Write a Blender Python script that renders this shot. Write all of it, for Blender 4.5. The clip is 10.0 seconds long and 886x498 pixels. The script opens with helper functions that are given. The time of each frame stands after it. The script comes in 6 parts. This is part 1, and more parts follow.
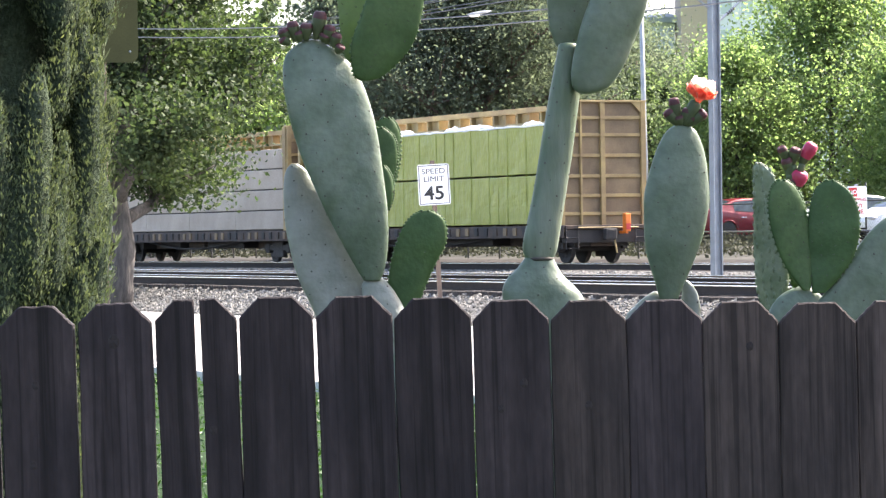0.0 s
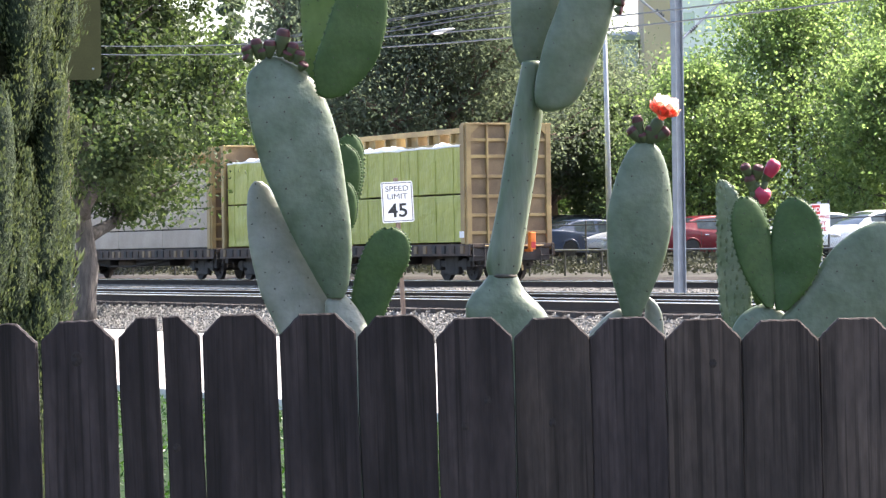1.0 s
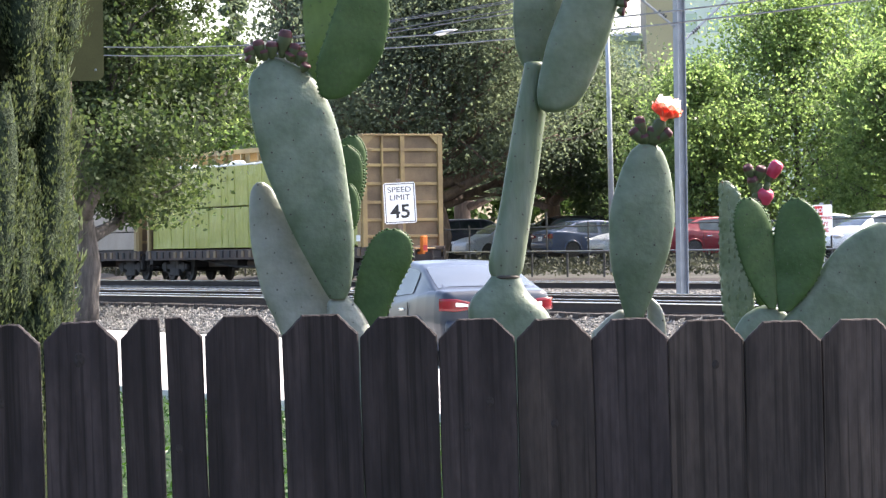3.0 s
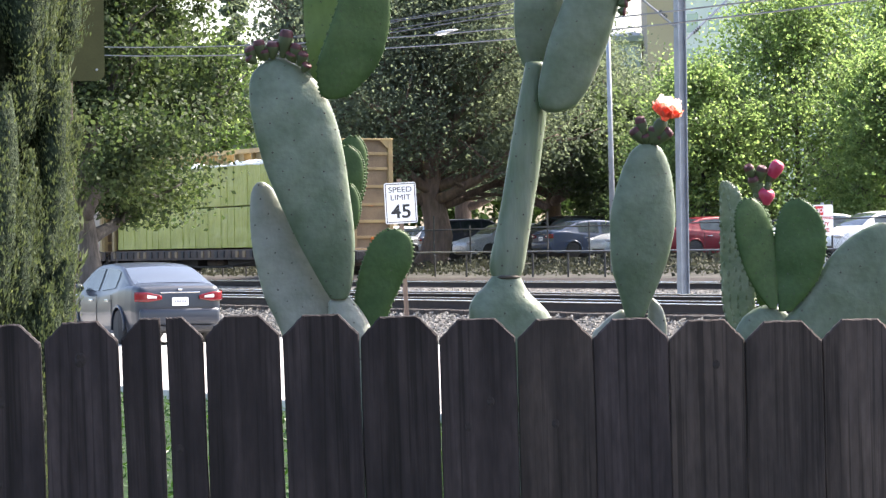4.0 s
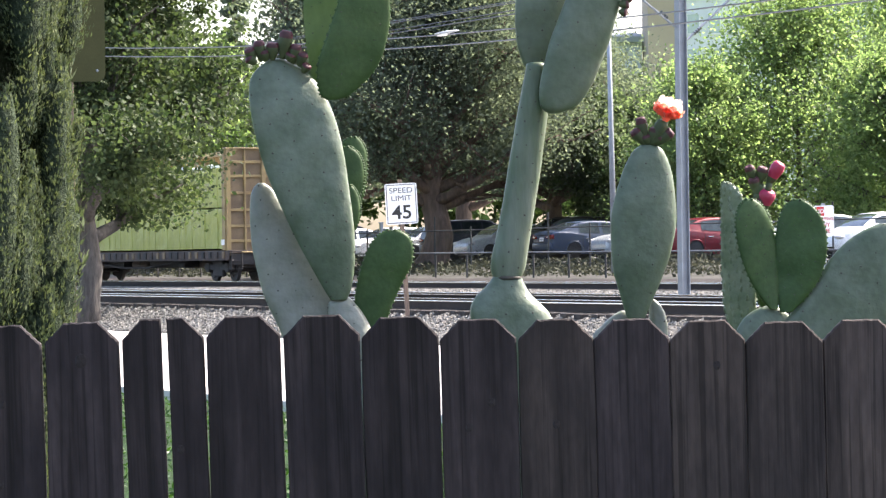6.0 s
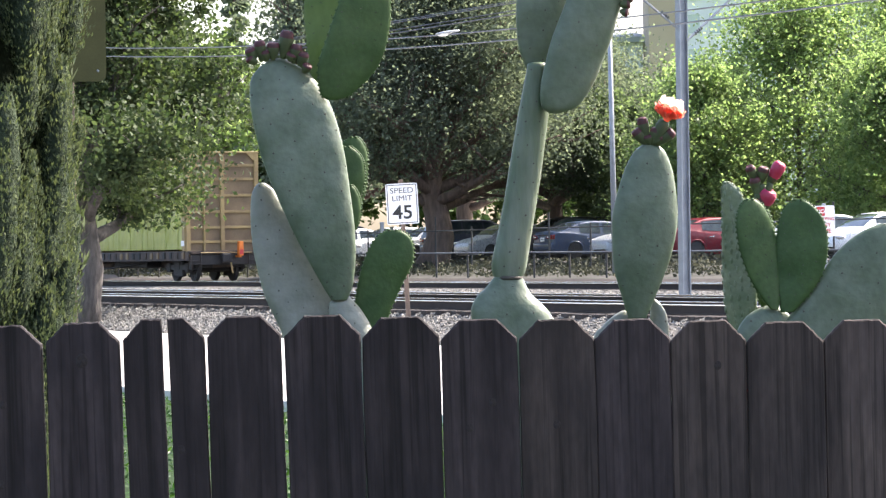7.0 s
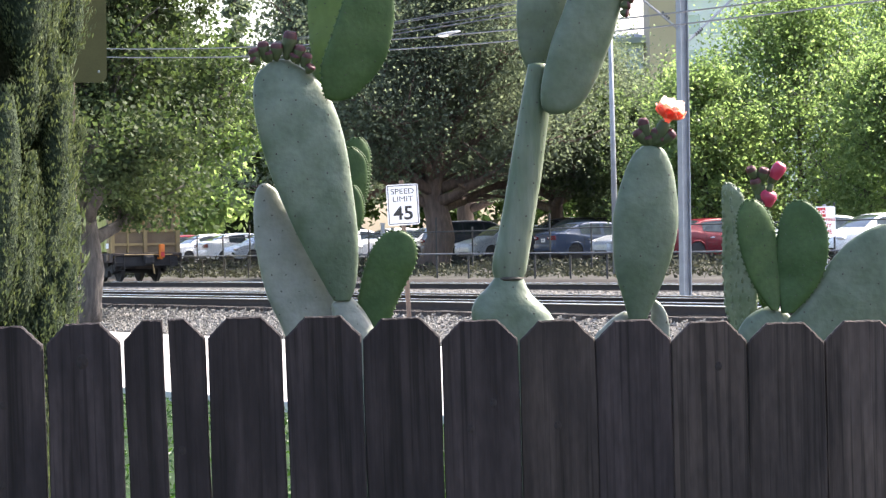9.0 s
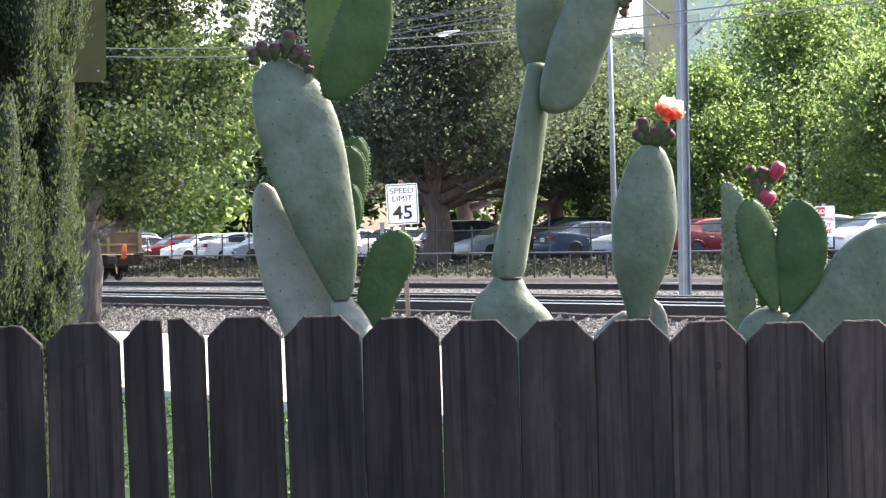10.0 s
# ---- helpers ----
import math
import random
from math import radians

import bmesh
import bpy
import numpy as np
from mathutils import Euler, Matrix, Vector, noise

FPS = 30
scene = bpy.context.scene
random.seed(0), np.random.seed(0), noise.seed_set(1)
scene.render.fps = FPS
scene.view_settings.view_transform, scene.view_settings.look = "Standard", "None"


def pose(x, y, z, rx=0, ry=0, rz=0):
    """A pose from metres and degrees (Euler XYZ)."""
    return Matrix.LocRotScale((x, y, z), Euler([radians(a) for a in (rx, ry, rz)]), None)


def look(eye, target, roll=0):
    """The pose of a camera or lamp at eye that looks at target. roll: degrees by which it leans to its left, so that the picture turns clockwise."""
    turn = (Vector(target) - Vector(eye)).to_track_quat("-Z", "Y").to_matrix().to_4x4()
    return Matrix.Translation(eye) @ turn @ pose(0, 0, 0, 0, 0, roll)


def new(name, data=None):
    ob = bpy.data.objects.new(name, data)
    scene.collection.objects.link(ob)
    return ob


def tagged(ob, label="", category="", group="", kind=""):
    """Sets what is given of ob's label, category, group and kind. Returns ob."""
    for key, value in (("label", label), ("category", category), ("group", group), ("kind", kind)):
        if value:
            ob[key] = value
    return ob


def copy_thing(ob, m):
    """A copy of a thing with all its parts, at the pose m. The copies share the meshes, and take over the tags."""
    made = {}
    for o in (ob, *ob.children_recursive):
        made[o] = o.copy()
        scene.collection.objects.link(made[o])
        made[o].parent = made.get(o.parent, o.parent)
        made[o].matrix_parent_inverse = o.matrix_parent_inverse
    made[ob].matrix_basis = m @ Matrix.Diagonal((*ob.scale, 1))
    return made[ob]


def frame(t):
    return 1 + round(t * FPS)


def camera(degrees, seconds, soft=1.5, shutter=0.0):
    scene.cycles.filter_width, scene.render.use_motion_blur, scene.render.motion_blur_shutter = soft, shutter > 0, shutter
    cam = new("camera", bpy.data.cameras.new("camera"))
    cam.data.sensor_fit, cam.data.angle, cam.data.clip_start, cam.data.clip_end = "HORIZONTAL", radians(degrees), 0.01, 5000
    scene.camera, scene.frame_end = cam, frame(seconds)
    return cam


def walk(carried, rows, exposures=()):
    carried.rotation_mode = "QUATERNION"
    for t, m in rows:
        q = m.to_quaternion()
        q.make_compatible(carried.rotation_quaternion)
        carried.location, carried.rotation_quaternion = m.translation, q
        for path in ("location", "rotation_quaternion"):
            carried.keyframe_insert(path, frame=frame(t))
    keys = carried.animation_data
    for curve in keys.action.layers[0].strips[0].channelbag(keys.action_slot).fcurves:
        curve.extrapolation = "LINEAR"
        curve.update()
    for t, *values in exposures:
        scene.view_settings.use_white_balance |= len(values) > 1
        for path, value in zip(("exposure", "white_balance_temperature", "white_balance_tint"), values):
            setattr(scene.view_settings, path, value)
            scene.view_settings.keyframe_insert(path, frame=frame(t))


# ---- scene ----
cam = camera(15.94, 10.0, soft=1.35)
EYE = Vector((0.0, 0.0, 1.65))
# seconds, small turns of the hand-steadied camera (thousandths of the focal length)
TURNS = [(0.0, 10.357, -5.895), (0.1, 6.158, -4.643), (0.2, 3.465, -3.480), (0.3, 1.282, -2.640), (0.4, 0.217, -1.965),
         (0.5, -0.608, -1.410), (0.6, -1.073, -0.892), (0.7, -1.320, -0.712), (0.8, -1.320, -0.570), (1.0, -1.177, -0.390),
         (1.5, -1.110, -0.075), (2.0, -0.788, -0.075), (2.5, -0.532, -0.075), (4.0, -0.150, -0.075), (4.5, 0.000, 0.000), (5.0, 0.000, 0.038),
         (5.5, 0.015, 0.150), (7.0, 0.338, 0.188), (7.5, 0.450, 0.225), (8.0, 0.525, 0.285), (8.5, 0.750, 0.300), (9.0, 0.562, 0.450),
         (9.5, 0.375, 0.338), (10.0, 0.375, 0.285)]
ROLL = -0.85
rows = []
for t, a, b in TURNS:
    c, s = math.cos(radians(-ROLL)), math.sin(radians(-ROLL))
    x, y = -a * c + b * s, -a * s - b * c
    rows.append((t, look(EYE, EYE + Vector((x * 0.1, 100.0, 0.089 - y * 0.1)), ROLL)))
walk(cam, rows, exposures=[(0.0, 2.27, 6700, 15), (1.0, 2.15, 6700, 15), (4.0, 2.07, 6700, 15), (10.0, 2.09, 6700, 15)])

# ---- daylight ----
SUN_AZ, SUN_EL = 62.0, 47.0   # degrees right of the view, above the horizon
world = bpy.data.worlds.new("sky")
scene.world = world
world.use_nodes = True
wn = world.node_tree.nodes
sky = wn.new("ShaderNodeTexSky")
sky.sky_type = "NISHITA"
sky.sun_disc = False
sky.sun_elevation, sky.sun_rotation = radians(SUN_EL), radians(SUN_AZ)
sky.air_density, sky.dust_density = 1.0, 3.0
wn["Background"].inputs["Strength"].default_value = 0.15
world.node_tree.links.new(sky.outputs[0], wn["Background"].inputs["Color"])
sun = new("sun", bpy.data.lights.new("sun", "SUN"))
sun.data.energy, sun.data.angle, sun.data.color = 5.0, radians(0.6), (1.0, 0.95, 0.86)
to_sun = Vector((math.sin(radians(SUN_AZ)) * math.cos(radians(SUN_EL)), math.cos(radians(SUN_AZ)) * math.cos(radians(SUN_EL)), math.sin(radians(SUN_EL))))
sun.matrix_world = look(to_sun * 60, (0, 0, 0))


# ---- materials ----
def surf(name, c1, c2=None, scale=6.0, rough=0.6, bump=0.15, metal=0.0, fine=60.0, spec=0.5, stretch=(1, 1, 1), trans=0.0, random_tint=0.0, coat=0.0, grain=0.22, flesh=0.0):
    """A weathered surface: two colours in blotches, a fine grain, a slight relief."""
    m = bpy.data.materials.new(name)
    m.use_nodes = True
    nt = m.node_tree
    nd, ln = nt.nodes, nt.links
    bs = nd["Principled BSDF"]
    tc, mp = nd.new("ShaderNodeTexCoord"), nd.new("ShaderNodeMapping")
    mp.inputs["Scale"].default_value = stretch
    ln.new(tc.outputs["Object"], mp.inputs[0])
    big, small = nd.new("ShaderNodeTexNoise"), nd.new("ShaderNodeTexNoise")
    big.inputs["Scale"].default_value, big.inputs["Detail"].default_value = scale, 5
    small.inputs["Scale"].default_value, small.inputs["Detail"].default_value = fine, 3
    ln.new(mp.outputs[0], big.inputs["Vector"])
    ln.new(mp.outputs[0], small.inputs["Vector"])
    c2 = c2 or tuple(v * 0.75 for v in c1)
    ramp = nd.new("ShaderNodeValToRGB")
    ramp.color_ramp.elements[0].position, ramp.color_ramp.elements[1].position = 0.36, 0.64
    ramp.color_ramp.elements[0].color, ramp.color_ramp.elements[1].color = (*c2, 1), (*c1, 1)
    ln.new(big.outputs[0], ramp.inputs[0])
    hsv = nd.new("ShaderNodeHueSaturation")
    ln.new(ramp.outputs[0], hsv.inputs["Color"])
    mr = nd.new("ShaderNodeMapRange")
    mr.inputs["To Min"].default_value, mr.inputs["To Max"].default_value = 1 - grain, 1 + grain
    ln.new(small.outputs[0], mr.inputs[0])
    value = mr.outputs[0]
    if random_tint:
        info, mr2, mul = nd.new("ShaderNodeObjectInfo"), nd.new("ShaderNodeMapRange"), nd.new("ShaderNodeMath")
        mr2.inputs["To Min"].default_value, mr2.inputs["To Max"].default_value = 1 - random_tint, 1 + random_tint
        mul.operation = "MULTIPLY"
        ln.new(info.outputs["Random"], mr2.inputs[0])
        ln.new(mr2.outputs[0], mul.inputs[0])
        ln.new(value, mul.inputs[1])
        value = mul.outputs[0]
    ln.new(value, hsv.inputs["Value"])
    ln.new(hsv.outputs[0], bs.inputs["Base Color"])
    bs.inputs["Roughness"].default_value, bs.inputs["Metallic"].default_value = rough, metal
    bs.inputs["Specular IOR Level"].default_value = spec
    bs.inputs["Coat Weight"].default_value, bs.inputs["Coat Roughness"].default_value = coat, 0.03 if coat < 0.2 else 0.32
    if flesh:
        bs.inputs["Subsurface Weight"].default_value, bs.inputs["Subsurface Scale"].default_value = flesh, 0.014
        bs.inputs["Subsurface Radius"].default_value = (0.8, 1.0, 0.6)
    if bump:
        bp, mx = nd.new("ShaderNodeBump"), nd.new("ShaderNodeMath")
        mx.operation = "ADD"
        ln.new(big.outputs[0], mx.inputs[0])
        ln.new(small.outputs[0], mx.inputs[1])
        bp.inputs["Strength"].default_value, bp.inputs["Distance"].default_value = bump, 0.02
        ln.new(mx.outputs[0], bp.inputs["Height"])
        ln.new(bp.outputs[0], bs.inputs["Normal"])
    if trans:
        tr_, mix = nd.new("ShaderNodeBsdfTranslucent"), nd.new("ShaderNodeMixShader")
        mix.inputs[0].default_value = trans
        ln.new(hsv.outputs[0], tr_.inputs["Color"])
        ln.new(bs.outputs[0], mix.inputs[1])
        ln.new(tr_.outputs[0], mix.inputs[2])
        ln.new(mix.outputs[0], nd["Material Output"].inputs[0])
    return m


def leaf(name, c1, c2, trans=0.5, glow=(1.6, 1.7, 0.7), rough=0.45, spec=0.4):
    """Leaves: each its own shade, letting the sun through from behind."""
    m = bpy.data.materials.new(name)
    m.use_nodes = True
    nd, ln = m.node_tree.nodes, m.node_tree.links
    bs = nd["Principled BSDF"]
    geo, ramp = nd.new("ShaderNodeNewGeometry"), nd.new("ShaderNodeValToRGB")
    ramp.color_ramp.elements[0].color, ramp.color_ramp.elements[1].color = (*c1, 1), (*c2, 1)
    ln.new(geo.outputs["Random Per Island"], ramp.inputs[0])
    ln.new(ramp.outputs[0], bs.inputs["Base Color"])
    bs.inputs["Roughness"].default_value, bs.inputs["Specular IOR Level"].default_value = rough, spec
    t_, mix, gain = nd.new("ShaderNodeBsdfTranslucent"), nd.new("ShaderNodeMixShader"), nd.new("ShaderNodeMix")
    gain.data_type, gain.blend_type = "RGBA", "MULTIPLY"
    gain.inputs["Factor"].default_value = 1.0
    ln.new(ramp.outputs[0], gain.inputs[6])
    gain.inputs[7].default_value = (*glow, 1)
    ln.new(gain.outputs[2], t_.inputs["Color"])
    mix.inputs[0].default_value = trans
    ln.new(bs.outputs[0], mix.inputs[1])
    ln.new(t_.outputs[0], mix.inputs[2])
    ln.new(mix.outputs[0], nd["Material Output"].inputs[0])
    return m


def glassy(name, tint=(0.03, 0.04, 0.05)):
    m = bpy.data.materials.new(name)
    m.use_nodes = True
    bs = m.node_tree.nodes["Principled BSDF"]
    bs.inputs["Base Color"].default_value = (*tint, 1)
    bs.inputs["Roughness"].default_value, bs.inputs["Specular IOR Level"].default_value = 0.03, 1.0
    bs.inputs["IOR"].default_value = 1.6
    return m


def old_wood(name, pale, dark, crack):
    """Rough-sawn boards gone dark: wandering grain, drying cracks and patches, each board its own."""
    m = bpy.data.materials.new(name)
    m.use_nodes = True
    nd, ln = m.node_tree.nodes, m.node_tree.links
    bs = nd["Principled BSDF"]
    tc, info, add = nd.new("ShaderNodeTexCoord"), nd.new("ShaderNodeObjectInfo"), nd.new("ShaderNodeVectorMath")
    mul = nd.new("ShaderNodeMath")
    mul.operation, mul.inputs[1].default_value = "MULTIPLY", 37.0
    ln.new(info.outputs["Random"], mul.inputs[0])
    ln.new(tc.outputs["Object"], add.inputs[0])
    ln.new(mul.outputs[0], add.inputs[1])

    def field(stretch, scale, detail, distort=0.0):
        mp, nz = nd.new("ShaderNodeMapping"), nd.new("ShaderNodeTexNoise")
        mp.inputs["Scale"].default_value = stretch
        nz.inputs["Scale"].default_value, nz.inputs["Detail"].default_value, nz.inputs["Distortion"].default_value = scale, detail, distort
        ln.new(add.outputs[0], mp.inputs[0])
        ln.new(mp.outputs[0], nz.inputs["Vector"])
        return nz.outputs[0]

    def ramp(src, stops):
        r = nd.new("ShaderNodeValToRGB")
        r.color_ramp.elements[0].position, r.color_ramp.elements[1].position = stops[0][0], stops[1][0]
        r.color_ramp.elements[0].color, r.color_ramp.elements[1].color = (*stops[0][1], 1), (*stops[1][1], 1)
        ln.new(src, r.inputs[0])
        return r.outputs[0]

    def times(a, b):
        x = nd.new("ShaderNodeMix")
        x.data_type, x.blend_type = "RGBA", "MULTIPLY"
        x.inputs["Factor"].default_value = 1.0
        ln.new(a, x.inputs[6])
        ln.new(b, x.inputs[7])
        return x.outputs[2]

    grain = field((10, 10, 0.5), 3.2, 8, 0.5)
    lines = field((14, 14, 0.22), 8.0, 3, 0.2)
    patch = field((1, 1, 0.6), 9.0, 5, 0.0)
    wear = field((4, 4, 1.0), 22.0, 6, 0.0)
    col = ramp(grain, ((0.34, dark), (0.68, pale)))
    col = times(col, ramp(lines, ((0.36, (crack, crack, crack)), (0.47, (1.0, 1.0, 1.0)))))
    col = times(col, ramp(patch, ((0.32, (0.72, 0.72, 0.76)), (0.68, (1.22, 1.18, 1.14)))))
    col = times(col, ramp(wear, ((0.3, (0.8, 0.8, 0.8)), (0.7, (1.2, 1.2, 1.2)))))
    hsv, mr = nd.new("ShaderNodeHueSaturation"), nd.new("ShaderNodeMapRange")
    mr.inputs["To Min"].default_value, mr.inputs["To Max"].default_value = 0.72, 1.28
    ln.new(info.outputs["Random"], mr.inputs[0])
    ln.new(mr.outputs[0], hsv.inputs["Value"])
    ln.new(col, hsv.inputs["Color"])
    ln.new(hsv.outputs[0], bs.inputs["Base Color"])
    bs.inputs["Roughness"].default_value, bs.inputs["Specular IOR Level"].default_value = 0.85, 0.25
    bp, mx = nd.new("ShaderNodeBump"), nd.new("ShaderNodeMath")
    mx.operation = "ADD"
    ln.new(grain, mx.inputs[0])
    ln.new(lines, mx.inputs[1])
    bp.inputs["Strength"].default_value, bp.inputs["Distance"].default_value = 0.6, 0.004
    ln.new(mx.outputs[0], bp.inputs["Height"])
    ln.new(bp.outputs[0], bs.inputs["Normal"])
    return m


M = dict(
    # two fence woods: the right one browner, with its brighter light painted in
    picket=old_wood("weathered_fence_wood", (0.029, 0.0238, 0.0252), (0.0128, 0.0104, 0.0111), 0.50),
    picketlitbrown=old_wood("lit_browner_fence_wood", (0.046, 0.0375, 0.0345), (0.0225, 0.0182, 0.0168), 0.52),
    knot=surf("dark_wood_knot", (0.008, 0.006, 0.006), (0.014, 0.010, 0.010), 90.0, 0.9, 0.3),
    asphalt=surf("sun_bleached_road", (0.42, 0.40, 0.37), (0.34, 0.33, 0.31), 0.5, 0.55, 0.2, fine=45),
    lawn=surf("lawn_soil", (0.016, 0.034, 0.01), (0.010, 0.022, 0.007), 0.7, 0.9, 0.3, fine=30, spec=0.08),
    gravel=surf("ballast_bed", (0.135, 0.127, 0.118), (0.075, 0.071, 0.066), 9.0, 0.9, 1.0, fine=26, spec=0.12),
    oily=surf("oily_ballast", (0.045, 0.039, 0.036), (0.028, 0.025, 0.024), 2.0, 0.9, 0.8, fine=22, spec=0.1),
    soil=surf("unseen_bounce_soil", (0.16, 0.13, 0.11), (0.10, 0.085, 0.07), 1.5, 0.95, 0.6, fine=25, spec=0.1),
    drygrass=surf("dry_verge", (0.07, 0.069, 0.062), (0.045, 0.045, 0.04), 0.8, 0.95, 0.6, fine=15, spec=0.08),
    lot=surf("parking_lot_asphalt", (0.075, 0.075, 0.078), (0.055, 0.055, 0.058), 0.4, 0.85, 0.2, fine=30),
    stone=leaf("ballast_stone", (0.045, 0.044, 0.04), (0.25, 0.24, 0.22), 0.0, rough=0.9, spec=0.2),
    concrete=surf("kerb_concrete", (0.5, 0.48, 0.45), (0.4, 0.385, 0.36), 2.0, 0.8, 0.3),
    rail=surf("rusty_rail", (0.034, 0.024, 0.02), (0.022, 0.017, 0.015), 5.0, 0.9, 0.3),
    railtop=surf("polished_rail_head", (0.85, 0.85, 0.85), (0.75, 0.75, 0.75), 4.0, 0.22, 0.05, metal=1.0),
    tie=surf("creosoted_tie", (0.034, 0.028, 0.025), (0.022, 0.019, 0.018), 4.0, 0.85, 0.6, stretch=(0.6, 6, 6)),
    steel=surf("galvanised_steel", (0.30, 0.32, 0.35), (0.24, 0.255, 0.28), 3.0, 0.5, 0.1, metal=0.4),
    darksteel=surf("dark_fence_steel", (0.05, 0.05, 0.05), (0.035, 0.035, 0.035), 3.0, 0.6, 0.1, metal=0.3),
    darkwire=surf("dark_wire", (0.09, 0.09, 0.10), (0.06, 0.06, 0.07), 3.0, 0.6, 0.0),
    wire=surf("bare_wire", (0.12, 0.125, 0.135), (0.09, 0.09, 0.10), 3.0, 0.6, 0.0),
    signwhite=surf("white_sign_sheeting", (0.78, 0.78, 0.78), (0.72, 0.72, 0.73), 2.0, 0.4, 0.02),
    signback=surf("olive_sign_back", (0.062, 0.06, 0.024), (0.048, 0.047, 0.019), 2.0, 0.7, 0.05, spec=0.15),
    black=surf("sign_black", (0.015, 0.015, 0.017), (0.012, 0.012, 0.013), 4.0, 0.5, 0.0),
    red=surf("sign_red", (0.5, 0.03, 0.035), (0.4, 0.03, 0.03), 4.0, 0.5, 0.0),
    postwood=surf("sign_post_wood", (0.20, 0.14, 0.10), (0.13, 0.09, 0.07), 6.0, 0.8, 0.4, stretch=(8, 8, 0.6)),
    caryellow=surf("yellow_car_paint", (0.34, 0.245, 0.10), (0.22, 0.15, 0.068), 1.2, 0.6, 0.2, fine=25),
    carpanel=surf("dirty_ochre_panel", (0.22, 0.15, 0.08), (0.125, 0.085, 0.048), 1.0, 0.7, 0.2, fine=20),
    carrust=surf("rusty_underframe", (0.085, 0.058, 0.042), (0.04, 0.032, 0.028), 3.0, 0.85, 0.4),
    truckiron=surf("grimy_iron", (0.032, 0.028, 0.027), (0.018, 0.017, 0.017), 3.0, 0.75, 0.4),
    greenwrap=surf("yellow_green_lumber_wrap", (0.40, 0.42, 0.10), (0.33, 0.355, 0.075), 1.6, 0.3, 1.0, fine=7, trans=0.2, stretch=(1, 1.6, 0.7)),
    whitewrap=surf("white_plastic_wrap", (0.82, 0.83, 0.82), (0.7, 0.71, 0.7), 3.0, 0.35, 0.6, fine=12, trans=0.15),
    beigewrap=surf("grey_beige_lumber_wrap", (0.36, 0.30, 0.245), (0.29, 0.238, 0.19), 0.8, 0.55, 0.25, fine=14, random_tint=0.12),
    strap=surf("load_strap", (0.36, 0.38, 0.09), (0.30, 0.32, 0.07), 3.0, 0.6, 0.0),
    orange=surf("marker_orange", (0.75, 0.20, 0.03), (0.6, 0.14, 0.02), 5.0, 0.5, 0.0),
    bark=surf("grey_bark", (0.095, 0.084, 0.076), (0.05, 0.044, 0.04), 4.0, 0.9, 1.0, fine=18, stretch=(3, 3, 0.6)),
    redbark=surf("brown_bark", (0.13, 0.09, 0.07), (0.075, 0.052, 0.042), 3.0, 0.9, 1.0, fine=14, stretch=(3, 3, 0.5)),
    leaf_oak=leaf("broad_leaves", (0.022, 0.039, 0.018), (0.073, 0.098, 0.042), 0.42, (1.25, 1.35, 0.85), rough=0.7, spec=0.25),
    leaf_dark=leaf("dark_evergreen_leaves", (0.088, 0.110, 0.090), (0.135, 0.160, 0.120), 0.55, (1.25, 1.3, 0.95), rough=1.0, spec=0.05),
    leaf_light=leaf("pale_leaves", (0.10, 0.158, 0.066), (0.22, 0.288, 0.132), 0.7, (1.22, 1.28, 0.88), spec=0.25),
    leaf_mid=leaf("mid_green_leaves", (0.06, 0.085, 0.052), (0.115, 0.15, 0.085), 0.55, (1.25, 1.35, 0.85), rough=0.8, spec=0.15),
    leaf_cypress=leaf("cypress_sprays", (0.056, 0.076, 0.048), (0.125, 0.148, 0.078), 0.34, (1.2, 1.25, 0.75), rough=0.9, spec=0.12),
    # inner cypress growth: crevice shade between plumes is put into this darker green
    cypress_inner=surf("cypress_inner_shade", (0.05, 0.066, 0.042), (0.028, 0.038, 0.024), 60.0, 0.95, 1.0, fine=150, spec=0.05),
    leaf_shrub=leaf("verge_shrub_leaves", (0.03, 0.034, 0.025), (0.075, 0.078, 0.055), 0.2, (1.0, 1.0, 0.9), rough=0.9, spec=0.1),
    blade=leaf("grass_blades", (0.012, 0.036, 0.009), (0.028, 0.068, 0.017), 0.4),
    wax=surf("blue_green_cactus_skin", (0.092, 0.120, 0.083), (0.055, 0.082, 0.046), 13.0, 0.55, 0.12, fine=70, grain=0.24, spec=0.35, coat=0.2, flesh=0.35),
    pale=surf("pale_cactus_skin", (0.178, 0.186, 0.152), (0.13, 0.143, 0.113), 12.0, 0.5, 0.12, fine=70, grain=0.2, spec=0.4, coat=0.22, flesh=0.35),
    young=surf("bright_cactus_skin", (0.054, 0.098, 0.031), (0.033, 0.072, 0.020), 16.0, 0.5, 0.1, fine=90, trans=0.24, grain=0.3, spec=0.3),
    ribbed=surf("pale_tubercled_skin", (0.18, 0.215, 0.14), (0.085, 0.125, 0.06), 18.0, 0.45, 0.15, fine=80, trans=0.15, grain=0.25, spec=0.45, coat=0.3),
    thin=surf("sunlit_thin_pad_skin", (0.14, 0.19, 0.065), (0.09, 0.14, 0.045), 7.0, 0.5, 0.06, fine=60, trans=0.55, grain=0.2),
    corky=surf("corky_stem_skin", (0.120, 0.143, 0.105), (0.05, 0.079, 0.038), 9.0, 0.5, 0.12, fine=60, stretch=(2.0, 2.0, 0.4), grain=0.24, spec=0.35, coat=0.2, flesh=0.35),
    areole=surf("dark_areole", (0.045, 0.04, 0.03), (0.03, 0.025, 0.02), 30.0, 0.8, 0.0),
    fruit=surf("purple_fruit", (0.105, 0.024, 0.034), (0.045, 0.02, 0.02), 20.0, 0.55, 0.1, trans=0.12, spec=0.3),
